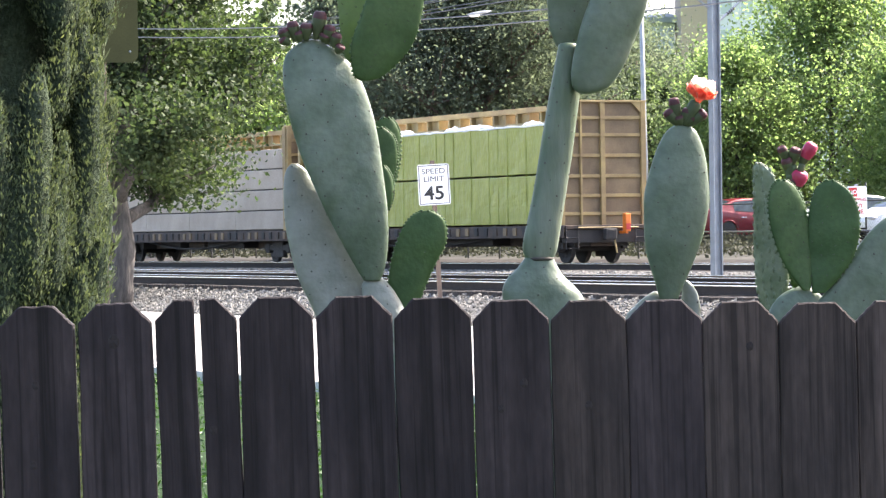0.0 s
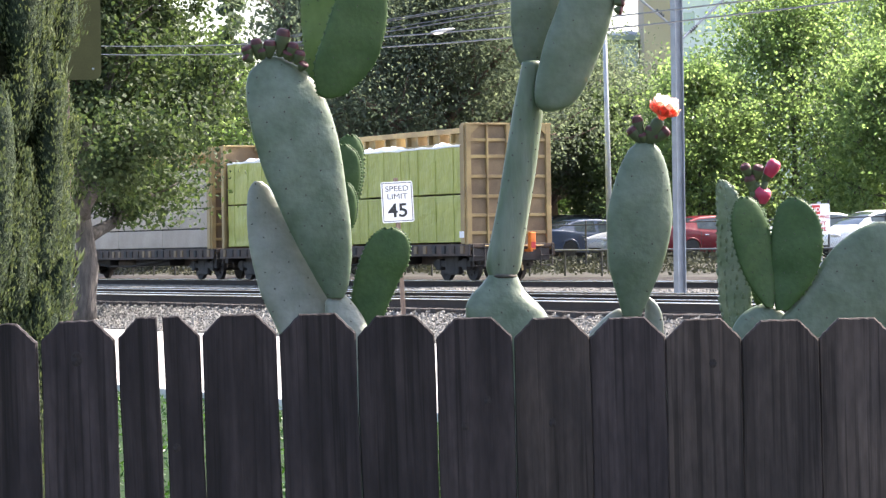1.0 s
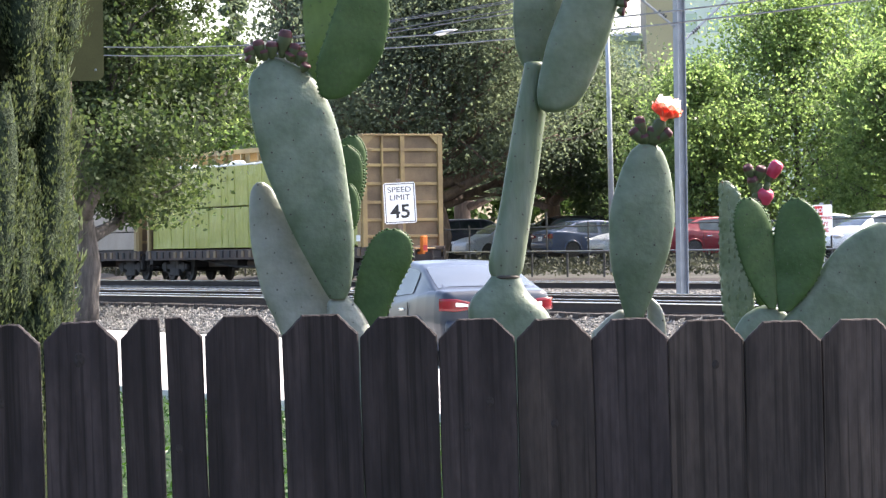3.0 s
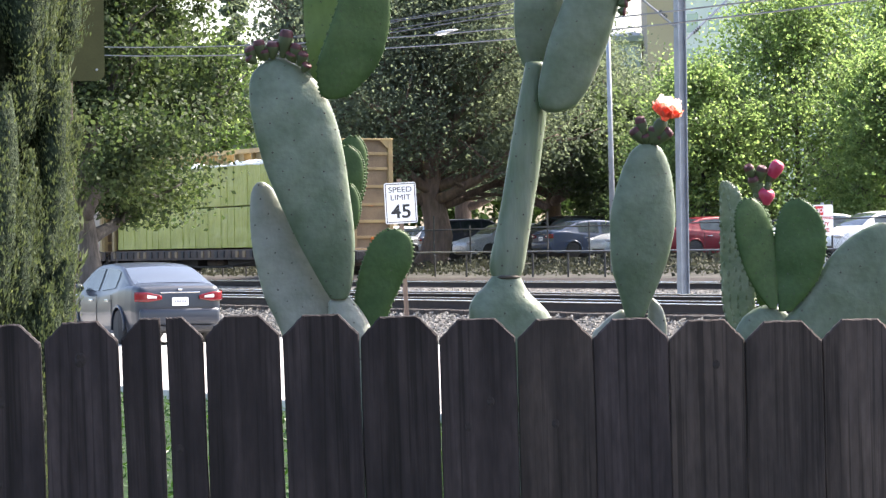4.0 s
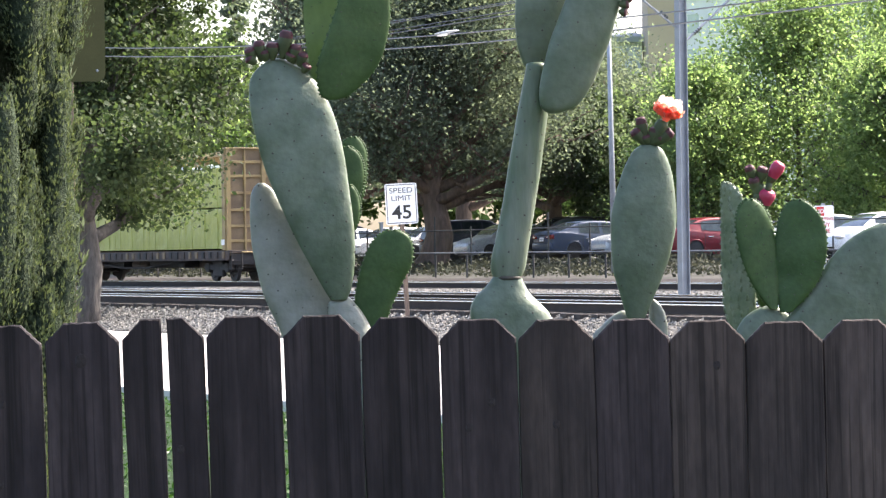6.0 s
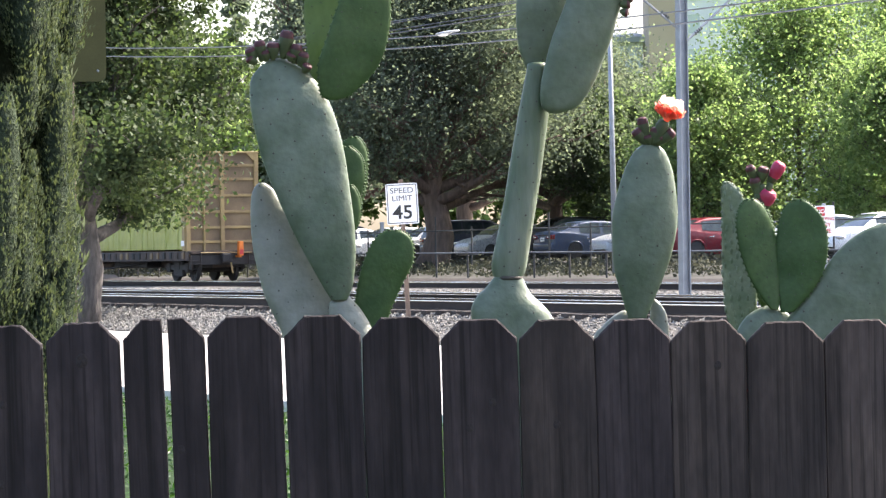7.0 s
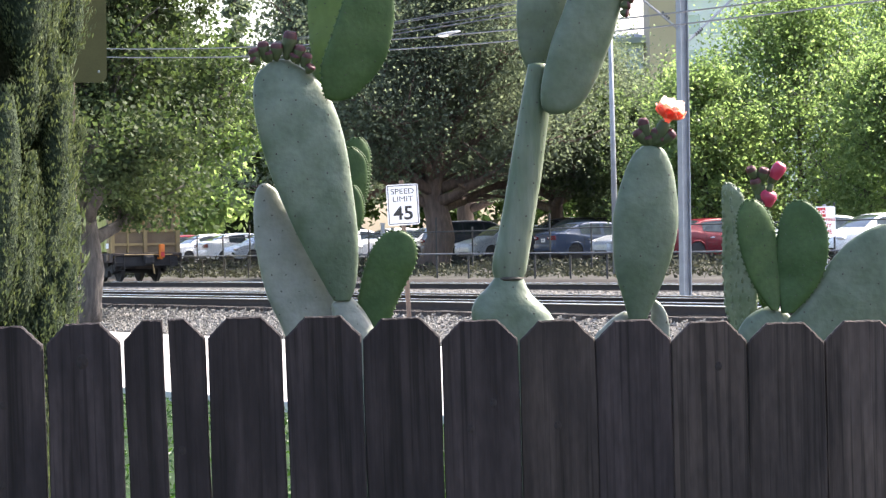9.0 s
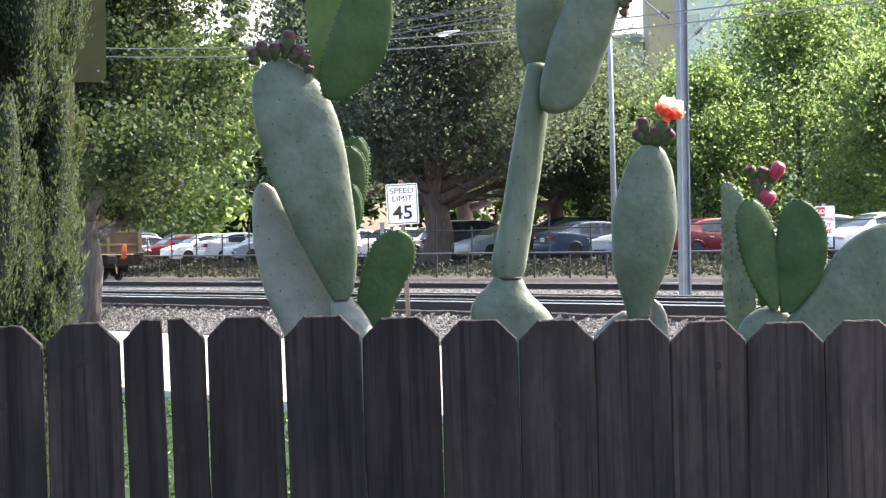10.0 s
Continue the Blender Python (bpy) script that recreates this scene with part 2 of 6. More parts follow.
    fruitred=surf("magenta_fruit", (0.42, 0.025, 0.09), (0.3, 0.02, 0.06), 20.0, 0.4, 0.1, trans=0.15),
    fruitgreen=surf("green_fruit_base", (0.062, 0.082, 0.036), (0.04, 0.054, 0.024), 20.0, 0.6, 0.1, spec=0.3),
    petal=surf("coral_petal", (0.92, 0.37, 0.26), (0.88, 0.24, 0.16), 30.0, 0.5, 0.05, trans=0.6),
    petalpale=surf("pale_petal_edge", (0.96, 0.84, 0.77), (0.94, 0.76, 0.66), 30.0, 0.5, 0.05, trans=0.6),
    glass=glassy("car_glass"),
    sideglass=surf("tinted_side_glass", (0.045, 0.062, 0.07), (0.025, 0.034, 0.042), 2.5, 0.05, 0.0, spec=0.25, grain=0.1),
    chrome=surf("chrome", (0.8, 0.8, 0.8), (0.75, 0.75, 0.75), 4, 0.12, 0.0, metal=1.0),
    tyre=surf("tyre_rubber", (0.02, 0.02, 0.021), (0.014, 0.014, 0.014), 9, 0.8, 0.2),
    trim=surf("dark_trim", (0.02, 0.02, 0.022), (0.015, 0.015, 0.016), 4, 0.5, 0.0),
    taillight=surf("red_lens", (0.15, 0.005, 0.012), (0.11, 0.004, 0.008), 6, 0.15, 0.0),
    clearlens=surf("clear_lens", (0.75, 0.72, 0.72), (0.6, 0.58, 0.58), 6, 0.12, 0.0),
    wallbeige=surf("beige_stucco", (0.30, 0.238, 0.20), (0.26, 0.205, 0.172), 0.2, 0.85, 0.1),
    wallwhite=surf("pale_stucco", (0.46, 0.49, 0.53), (0.40, 0.43, 0.47), 0.2, 0.85, 0.1),
    winglass=glassy("window_glass", (0.20, 0.28, 0.29)),
    roofgrey=surf("grey_roof", (0.25, 0.28, 0.29), (0.2, 0.22, 0.23), 0.3, 0.7, 0.1),
    lotgrass=surf("sunny_grass", (0.16, 0.24, 0.05), (0.12, 0.19, 0.04), 0.4, 0.9, 0.2, spec=0.1),
)


def paint(name, c):
    """Clear-coated car paint that mirrors the sky."""
    m = surf(name, c, tuple(v * 0.9 for v in c), 1.0, 0.35, 0.0, metal=0.1, fine=200, grain=0.05, spec=0.25)
    bs = m.node_tree.nodes["Principled BSDF"]
    bs.inputs["Coat Weight"].default_value, bs.inputs["Coat Roughness"].default_value = 0.35, 0.06
    return m


# ---- building blocks ----
def thing(name, m, label="", category="", group="", kind=""):
    e = new(name)
    e.empty_display_size = 0.1
    e.matrix_world = m
    return tagged(e, label, category, group, kind)


def part(name, bm, material, parent=None, label="", smooth=False, m=None):
    """Links a bmesh as one mesh object under a thing or a part."""
    me = bpy.data.meshes.new(name)
    bm.to_mesh(me)
    bm.free()
    for mt in (material if isinstance(material, (list, tuple)) else [material]):
        me.materials.append(mt)
    if smooth:
        me.shade_smooth()
    ob = new(name, me)
    ob.parent = parent
    if m is not None:
        ob.matrix_local = m
    return tagged(ob, label)


def world_of(ob):
    m = ob.matrix_basis.copy()
    return world_of(ob.parent) @ m if ob.parent else m


def mesh_part(name, verts, faces, material, parent=None, label="", smooth=False):
    me = bpy.data.meshes.new(name)
    me.from_pydata(verts, [], faces)
    me.materials.append(material)
    if smooth:
        me.shade_smooth()
    ob = new(name, me)
    ob.parent = parent
    return tagged(ob, label)


def box(bm, x0, x1, y0, y1, z0, z1, bev=0.0):
    r = bmesh.ops.create_cube(bm, size=1.0)
    vs = r["verts"]
    for v in vs:
        v.co = Vector((x0 + (v.co.x + 0.5) * (x1 - x0), y0 + (v.co.y + 0.5) * (y1 - y0), z0 + (v.co.z + 0.5) * (z1 - z0)))
    if bev:
        es = list({e for v in vs for e in v.link_edges})
        bmesh.ops.bevel(bm, geom=es, offset=bev, segments=2, affect="EDGES", profile=0.6)
    return bm


def boxed(*a, **k):
    return box(bmesh.new(), *a, **k)


def tube(bm, pts, radii, sides=8, cap=True):
    """A round bar along points, with a radius at each."""
    rings, a = [], None
    pts = [Vector(p) for p in pts]
    for i, p in enumerate(pts):
        d = (pts[min(i + 1, len(pts) - 1)] - pts[max(i - 1, 0)]).normalized()
        if a is None:
            a = d.orthogonal().normalized() if abs(d.z) > 0.99 else d.cross(Vector((0, 0, 1))).normalized()
        else:
            a = (a - d * a.dot(d)).normalized()
        b = d.cross(a)
        r = radii[i] if isinstance(radii, (list, tuple)) else radii
        rings.append([bm.verts.new(p + (a * math.cos(q) + b * math.sin(q)) * r) for q in (2 * math.pi * k / sides for k in range(sides))])
    for r0, r1 in zip(rings, rings[1:]):
        for k in range(sides):
            bm.faces.new((r0[k], r0[(k + 1) % sides], r1[(k + 1) % sides], r1[k]))
    if cap:
        bm.faces.new(rings[0][::-1])
        bm.faces.new(rings[-1])
    return bm


def grid_surface(f, us, vs):
    """Vertices and faces of the sheet f(u, v)."""
    verts = [f(u, v) for u in us for v in vs]
    n = len(vs)
    faces = [(i * n + j, i * n + j + 1, (i + 1) * n + j + 1, (i + 1) * n + j) for i in range(len(us) - 1) for j in range(n - 1)]
    return verts, faces


def lin(a, b, n):
    return [a + (b - a) * i / (n - 1) for i in range(n)]


def pick(xs, ys, x):
    return float(np.interp(x, xs, ys))


# the railway and the road run side by side, away to the far left
TURN = 26.5
NX, NY = math.cos(radians(TURN)), math.sin(radians(TURN))


def along(n, s, z=0.0):
    """A place n metres across towards the railway and s metres along it."""
    return Vector((n * NX - s * NY, n * NY + s * NX, z))


def beside(n, s, z=0.0, extra=0.0):
    p = along(n, s, z)
    return pose(p.x, p.y, p.z, 0, 0, TURN + extra)


# ---- ground ----
PROFILE = [(-1600, -0.06), (-60, -0.06), (-6, -0.06), (2, -0.05), (8, -0.04), (13.6, -0.03), (13.9, -0.12), (25.05, -0.12), (25.2, 0.02), (26.0, 0.2), (26.7, 0.45), (26.9, 0.5), (30, 0.525), (33.9, 0.53), (34.3, 0.53),
           (38, 0.53), (42.6, 0.53), (43.0, 0.535), (46.6, 0.54), (47.0, 0.56), (48.2, 0.62), (49.5, 0.74), (53, 0.95), (57, 1.2), (60, 1.3), (80, 1.35), (86, 1.9), (98, 2.6), (140, 2.8), (1800, 3.0)]


def ground_z(n):
    return pick([p[0] for p in PROFILE], [p[1] for p in PROFILE], n)


def ground():
    ss = [-1600, -300, -100, -40, 0, 20, 40, 60, 80, 100, 120, 150, 200, 400, 1000, 2500]
    ns = [p[0] for p in PROFILE]
    verts, faces = grid_surface(lambda n, s: along(n, s, ground_z(n)), ns, ss)
    ob = mesh_part("ground", verts, faces, M["lawn"])
    for k in ("gravel", "oily", "drygrass", "lot", "lotgrass"):
        ob.data.materials.append(M[k])
    for f in ob.data.polygons:
        c = sum((ob.data.vertices[v].co for v in f.vertices), Vector()) / 4
        n = c.x * NX + c.y * NY
        f.material_index = 0 if n < 25.1 else 1 if n < 26.75 else 2 if n < 34.1 else 1 if n < 42.8 else 2 if n < 49.2 else 3 if n < 58 else 4 if n < 83 else 5
    ob.data.flip_normals()
    tagged(ob, "flat ground with lawn, gravel railway bed and dry verge", "ground", kind="structure")
    bm = bmesh.new()
    n0, n1 = 14.1, 25.0
    vs = [bm.verts.new(along(n, s, z)) for s in (-200, 400) for n, z in ((n0, 0.0), (19.5, 0.05), (n1, 0.0), (n1, -0.2), (n0, -0.2))]
    for a in range(5):
        b = (a + 1) % 5
        bm.faces.new((vs[a], vs[b], vs[5 + b], vs[5 + a]))
    bmesh.ops.recalc_face_normals(bm, faces=bm.faces)
    tagged(part("road", bm, M["asphalt"]), "pale sun-bleached asphalt road beside the railway", "road", kind="structure")
    kerb = thing("kerb", Matrix.Identity(4), "pale concrete kerb between lawn and road", "kerb", kind="structure")
    for i in range(40):
        bm = boxed(-0.09, 0.09, -1.49, 1.49, -0.15, 0.05, bev=0.015)
        part("kerbstone", bm, M["concrete"], kerb, m=beside(14.0, -10 + 3.0 * i, 0))


ground()
# added slab out of view: brown instead of lawn, against green bounce on the cacti
soil = part("soil", boxed(-9, 9, -7, 3.9, -0.2, -0.02, bev=0.01), M["soil"])
tagged(soil, "unseen brown ground before the fence, added to keep bounced light neutral", "soil", kind="structure")


def track(n, name):
    t = thing(name, beside(n, 0, 0), "railway track with polished rails on dark wooden ties", "railway track", kind="structure")
    zt = 0.72
    for sx in (-0.7535, 0.7535):
        bm = bmesh.new()
        box(bm, sx - 0.07, sx + 0.07, -120, 420, zt - 0.17, zt - 0.15)
        box(bm, sx - 0.012, sx + 0.012, -120, 420, zt - 0.15, zt - 0.04)
        box(bm, sx - 0.036, sx + 0.036, -120, 420, zt - 0.04, zt - 0.018)
        r = part("rail", bm, M["rail"], t)
        part("rail_head", boxed(sx - 0.036, sx + 0.036, -120, 420, zt - 0.018, zt, bev=0.003), M["railtop"], r, "shiny worn rail head")
    rnd = random.Random(int(n))
    me = bpy.data.meshes.new("tie")
    bm = boxed(-1.3, 1.3, -0.115, 0.115, zt - 0.33, zt - 0.17, bev=0.012)
    bm.to_mesh(me)
    bm.free()
    me.materials.append(M["tie"])
    for i in range(98):
        o = new("tie", me)
        o.parent = t
        o.matrix_local = pose(rnd.uniform(-0.03, 0.03), n * 1.55 + 0.55 * i + rnd.uniform(-0.02, 0.02), rnd.uniform(-0.012, 0.006), 0, 0, rnd.uniform(-0.8, 0.8))
    return t


# ---- wooden fence ----
def picket_mesh(w, h, seed, left=True, right=True):
    rnd = random.Random(seed)
    c = 0.036
    pts = [(-w / 2, 0.0), (w / 2, 0.0)]
    pts += [(w / 2, h - c), (w / 2 - c, h)] if right else [(w / 2, h)]
    pts += [(-w / 2 + c, h), (-w / 2, h - c)] if left else [(-w / 2, h)]
    # a slightly worn, uneven outline
    out = []
    for i, (x, z) in enumerate(pts):
        x2, z2 = pts[(i + 1) % len(pts)]
        k = 10 if z > 0.5 and z2 > 0.5 else 14
        for j in range(k):
            f = j / k
            e = 0.0007 if z + z2 > h else 0.0012
            out.append((x + (x2 - x) * f + rnd.uniform(-e, e), z + (z2 - z) * f + rnd.uniform(-e, e)))
    bm = bmesh.new()
    th, ar = 0.016, 0.0022
    # the front arris is worn round
    inner = [(x * (1 - 2 * ar / w), z - ar * rnd.uniform(0.7, 1.5) if z > h - 0.05 else z) for x, z in out]
    f0 = [bm.verts.new((x, -th / 2, z)) for x, z in inner]
    fm = [bm.verts.new((x, -th / 2 + ar * 1.3, z)) for x, z in out]
    f1 = [bm.verts.new((x, th / 2, z)) for x, z in out]
    bm.faces.new(f0)
    bm.faces.new(f1[::-1])
    for i in range(len(out)):
        j = (i + 1) % len(out)
        bm.faces.new((f0[j], f0[i], fm[i], fm[j]))
        bm.faces.new((fm[j], fm[i], f1[i], f1[j]))
    bmesh.ops.recalc_face_normals(bm, faces=bm.faces)
    return bm


def wooden_fence():
    y = 5.68
    fence = thing("wooden_fence", pose(0, y, 0), "dark weathered dog-eared wooden picket fence", "fence")
    # centre, width, top, which upper corners are cut
    boards = [(-1.211, 0.134, 1.5286, 1, 1, 1.15), (-1.071, 0.134, 1.5285, 1, 1, 1.15), (-0.931, 0.134, 1.5283, 1, 1, 1.15), (-0.791, 0.1345, 1.5302, 1, 1, 1.15), (-0.6505, 0.133, 1.5340, 1, 1, 1.15), (-0.5425, 0.0705, 1.5377, 1, 0, 1.65), (-0.4635, 0.0645, 1.5397, 0, 1, 1.55),
              (-0.3605, 0.134, 1.5408, 1, 1, 1.15), (-0.2195, 0.1365, 1.5407, 1, 1, 1.25), (-0.0795, 0.139, 1.5355, 1, 1, 1.15), (0.0605, 0.1375, 1.5294, 1, 1, 0.85), (0.1995, 0.136, 1.5272, 1, 1, 0.85),
              (0.3355, 0.136, 1.5255, 1, 1, 0.75), (0.4715, 0.1362, 1.5209, 1, 1, 0.65), (0.6085, 0.139, 1.5172, 1, 1, 0.55), (0.747, 0.1365, 1.5186, 1, 1, 0.55), (0.887, 0.136, 1.5164, 1, 1, 0.55), (1.027, 0.136, 1.5143, 1, 1, 0.55), (1.167, 0.136, 1.5131, 1, 1, 0.55)]
    for i, (x, w, top, l, r, lean) in enumerate(boards):
        bm = picket_mesh(w, top + 0.05, i, l, r)
        # right-hand boards take the lighter wood, so the light falling off leftwards is colour
        part("picket", bm, M["picketlitbrown" if i in (11, 13, 14, 15, 16, 17, 18) else "picket"], fence, m=Matrix.Translation((x, random.Random(i).uniform(-0.003, 0.003), 1.46)) @ Matrix.Rotation(radians(-lean), 4, "Y") @ Matrix.Translation((0, 0, -1.51)))
        for k in range((0, 0, 0, 2, 1, 0, 1)[i % 7]):
            rk = random.Random(100 + i * 3 + k)
            zk = top - rk.uniform(0.08, 0.30) if i != 4 else top - 0.069
            kx = x + rk.uniform(-0.3, 0.3) * w if i != 4 else x - 0.002
            bmk = bmesh.new()
            bmesh.ops.create_uvsphere(bmk, u_segments=10, v_segments=6, radius=0.007 if i != 4 else 0.011)
            for v in bmk.verts:
                v.co.y *= 0.12
                v.co.z *= 1.25
            part("knot", bmk, M["knot"], fence, "dark wood knot", True, Matrix.Translation((kx, random.Random(i).uniform(-0.003, 0.003) - 0.0078, zk)))
    for z in (0.35, 1.02):
        part("fence_rail", boxed(-1.3, 1.25, 0.011, 0.05, z - 0.045, z + 0.045, bev=0.004), M["picket"], fence)
    for x in (-1.27, 1.21):
        part("post", boxed(x - 0.045, x + 0.045, 0.052, 0.142, -0.06, 1.25, bev=0.005), M["picket"], fence)


wooden_fence()


# ---- cacti ----
def pad_bm(L, W, T, egg=0.12, bend=0.0, neck=0.35, power=2.2, seed=0):
    """A flattened cactus pad standing on its base: an egg-shaped outline with a rounded rim."""
    bm = bmesh.new()
    rnd = random.Random(seed)
    ph = [rnd.uniform(0, 6.28) for _ in range(4)]
    nu, nv = 44, 36
    rings = []
    for i in range(nu + 1):
        u = i / nu
        h = 0.5 - 0.5 * math.cos(math.pi * u)
        w = (max(0.0, 1 - abs(2 * (h - 0.5)) ** power)) ** (1 / power)
        w *= 1 + egg * (h - 0.5) * 2
        if h < 0.25:
            w = max(w, neck * (1 - (h / 0.25) ** 2)) if neck else w
        w = max(w, 0.02)
        tk = T * (max(0.05, 1 - abs(2 * (h - 0.5)) ** 2.6)) ** 0.5 * (1.15 - 0.3 * h)
        tk = max(tk, neck * T * 0.8 * (1 - h * 4)) if h < 0.25 else tk
        ring = []
        for j in range(nv):
            q = 2 * math.pi * j / nv
            c, s = math.cos(q), math.sin(q)
            x = W / 2 * w * math.copysign(abs(c) ** 0.8, c) * (1 + 0.012 * math.sin(7 * h * 3 + ph[0] + q))
            y = tk / 2 * math.copysign(abs(s) ** 0.62, s) + 0.004 * math.sin(5 * h + ph[1] + 3 * x / W) + bend * (h - 0.4) ** 2 * L
            ring.append(bm.verts.new((x, y, h * L)))
        rings.append(ring)
    for a, b in zip(rings, rings[1:]):
        for j in range(nv):
            bm.faces.new((a[j], a[(j + 1) % nv], b[(j + 1) % nv], b[j]))
    bm.faces.new(rings[0][::-1])
    bm.faces.new(rings[-1])
    return bm


def areoles(bm_src, n, seed, spines=0.0, rim=True):
    """Small dark bumps in rows over a pad, with short pale spines where it has them."""
    rnd = random.Random(seed)
    bm = bmesh.new()
    bm_src.normal_update()
    fs = sorted(bm_src.faces, key=lambda f: f.index)
    taken = []
    for f in rnd.sample(fs, len(fs)):
        c = f.calc_center_median()
        if all((c - o).length > n for o in taken):
            taken.append(c)
            nrm = f.normal
            m = Matrix.Translation(c + nrm * 0.0005) @ nrm.to_track_quat("Z", "Y").to_matrix().to_4x4()
            bmesh.ops.create_icosphere(bm, subdivisions=1, radius=rnd.uniform(0.0008, 0.0013) if spines else rnd.uniform(0.0014, 0.0024), matrix=m @ Matrix.Diagonal((1, 1, 0.6, 1)))
            if spines:
                for k in range(3):
                    d = (nrm + Vector((rnd.uniform(-0.6, 0.6), rnd.uniform(-0.6, 0.6), rnd.uniform(-0.6, 0.6)))).normalized()
                    bmesh.ops.create_cone(bm, segments=3, radius1=0.0007, radius2=0.0001, depth=spines, cap_ends=False,
                                          matrix=Matrix.Translation(c + d * spines / 2) @ d.to_track_quat("Z", "Y").to_matrix().to_4x4())
    return bm


def settled(p):
    """The cactus bed lies a little back from the fence, and all of it leans slightly."""
    return Vector((p[0] + 0.0148 * (p[2] - 1.65), p[1] + 1.73, p[2] - 0.0148 * p[0]))


def stand(base, tip, yaw=0.0, back=0.0):
    """A pose for a pad from its base towards its tip, turned yaw degrees about its own length."""
    b, t = settled(base), settled(tip)
    d = (t - b).normalized()
    x = Vector((d.z, 0, -d.x)).normalized()
    y = d.cross(x)
    m = Matrix((x, y, d)).transposed().to_4x4()
    return Matrix.Translation(b) @ m @ Matrix.Rotation(radians(yaw), 4, "Z")


def pad(parent, base, tip, W, T, mt, yaw=0.0, egg=0.12, neck=0.35, power=2.2, seed=0, dots=0.034, spines=0.0, bend=0.0, name="pad", label=""):
    L = (Vector(tip) - Vector(base)).length
    bm = pad_bm(L, W, T, egg, bend, neck, power, seed)
    am = areoles(bm, dots, seed, spines)
    if spines:
        rim = bmesh.new()
        bm.verts.ensure_lookup_table()
        for i in range(4, 44, 2):
            for j in (0, 18):
                bmesh.ops.create_icosphere(rim, subdivisions=1, radius=0.0036, matrix=Matrix.Translation(bm.verts[i * 36 + j].co))
    ob = part(name, bm, M[mt], parent, label, True, world_of(parent).inverted() @ stand(base, tip, yaw))
    tagged(part("speckle", am, M["areole"], ob, "small dark areoles"), kind="stuff")
    if spines:
        tagged(part("rim_edge", rim, M[mt], ob, "small bumps along the rim", True), kind="stuff")
    return ob


def fruit(parent, base, tip, r, ripe="fruit"):
    L = (Vector(tip) - Vector(base)).length * 0.9
    bm = bmesh.new()
    prof = [(0, 0.4), (0.15, 0.62), (0.32, 0.8), (0.52, 1.0), (0.74, 1.08), (0.9, 0.95), (0.98, 0.7), (0.97, 0.5), (0.92, 0.1)]
    rings = [[bm.verts.new((math.cos(6.2832 * k / 12) * r * w, math.sin(6.2832 * k / 12) * r * w, h * L)) for k in range(12)] for h, w in prof]
    for a, b in zip(rings, rings[1:]):
        for j in range(12):
            f = bm.faces.new((a[j], a[(j + 1) % 12], b[(j + 1) % 12], b[j]))
            f.material_index = 1 if (rings.index(a) < (4 if ripe == "fruit" else 2)) else 0
    bm.faces.new(rings[0][::-1])
    bm.faces.new(rings[-1])
    return part("fruit", bm, [M[ripe], M["fruitgreen"]], parent, "", True, world_of(parent).inverted() @ stand(base, tip))


def flower(parent, base, tip, r):
    m0 = world_of(parent).inverted() @ stand(base, tip)
    e = part("flower", tube(bmesh.new(), [(0, 0, 0), (0, 0, 0.01), (0, 0, 0.02)], [0.004, 0.011, 0.012], 10), M["petal"], parent, "open coral-red flower with pale petal edges", True, m0)
    for ring, (n, tilt, mt) in enumerate(((7, 16, "petalpale"), (8, 26, "petal"), (8, 36, "petal"))):
        for k in range(n):
            def f(u, v, ring=ring):
                w = math.sin(math.pi * min(1, 0.15 + u * 0.75)) * r * 0.62
                return (v * w, 0.35 * r * u * u * (0.2 + ring * 0.2) + 0.25 * v * v * w, u * r * (1.3 if ring == 0 else 1.0) - 0.1 * r * v * v * u)
            vs, fs = grid_surface(f, lin(0, 1, 6), lin(-1, 1, 5))
            p = mesh_part("petal", vs, fs, M[mt], e, smooth=True)
            p.matrix_local = Matrix.Translation((0, 0, 0.012)) @ Matrix.Rotation(6.2832 * (k + ring * 0.4) / n, 4, "Z") @ Matrix.Translation((0, 0.008, 0)) @ Matrix.Rotation(radians(-tilt), 4, "X")
    return e


CACTI = {}


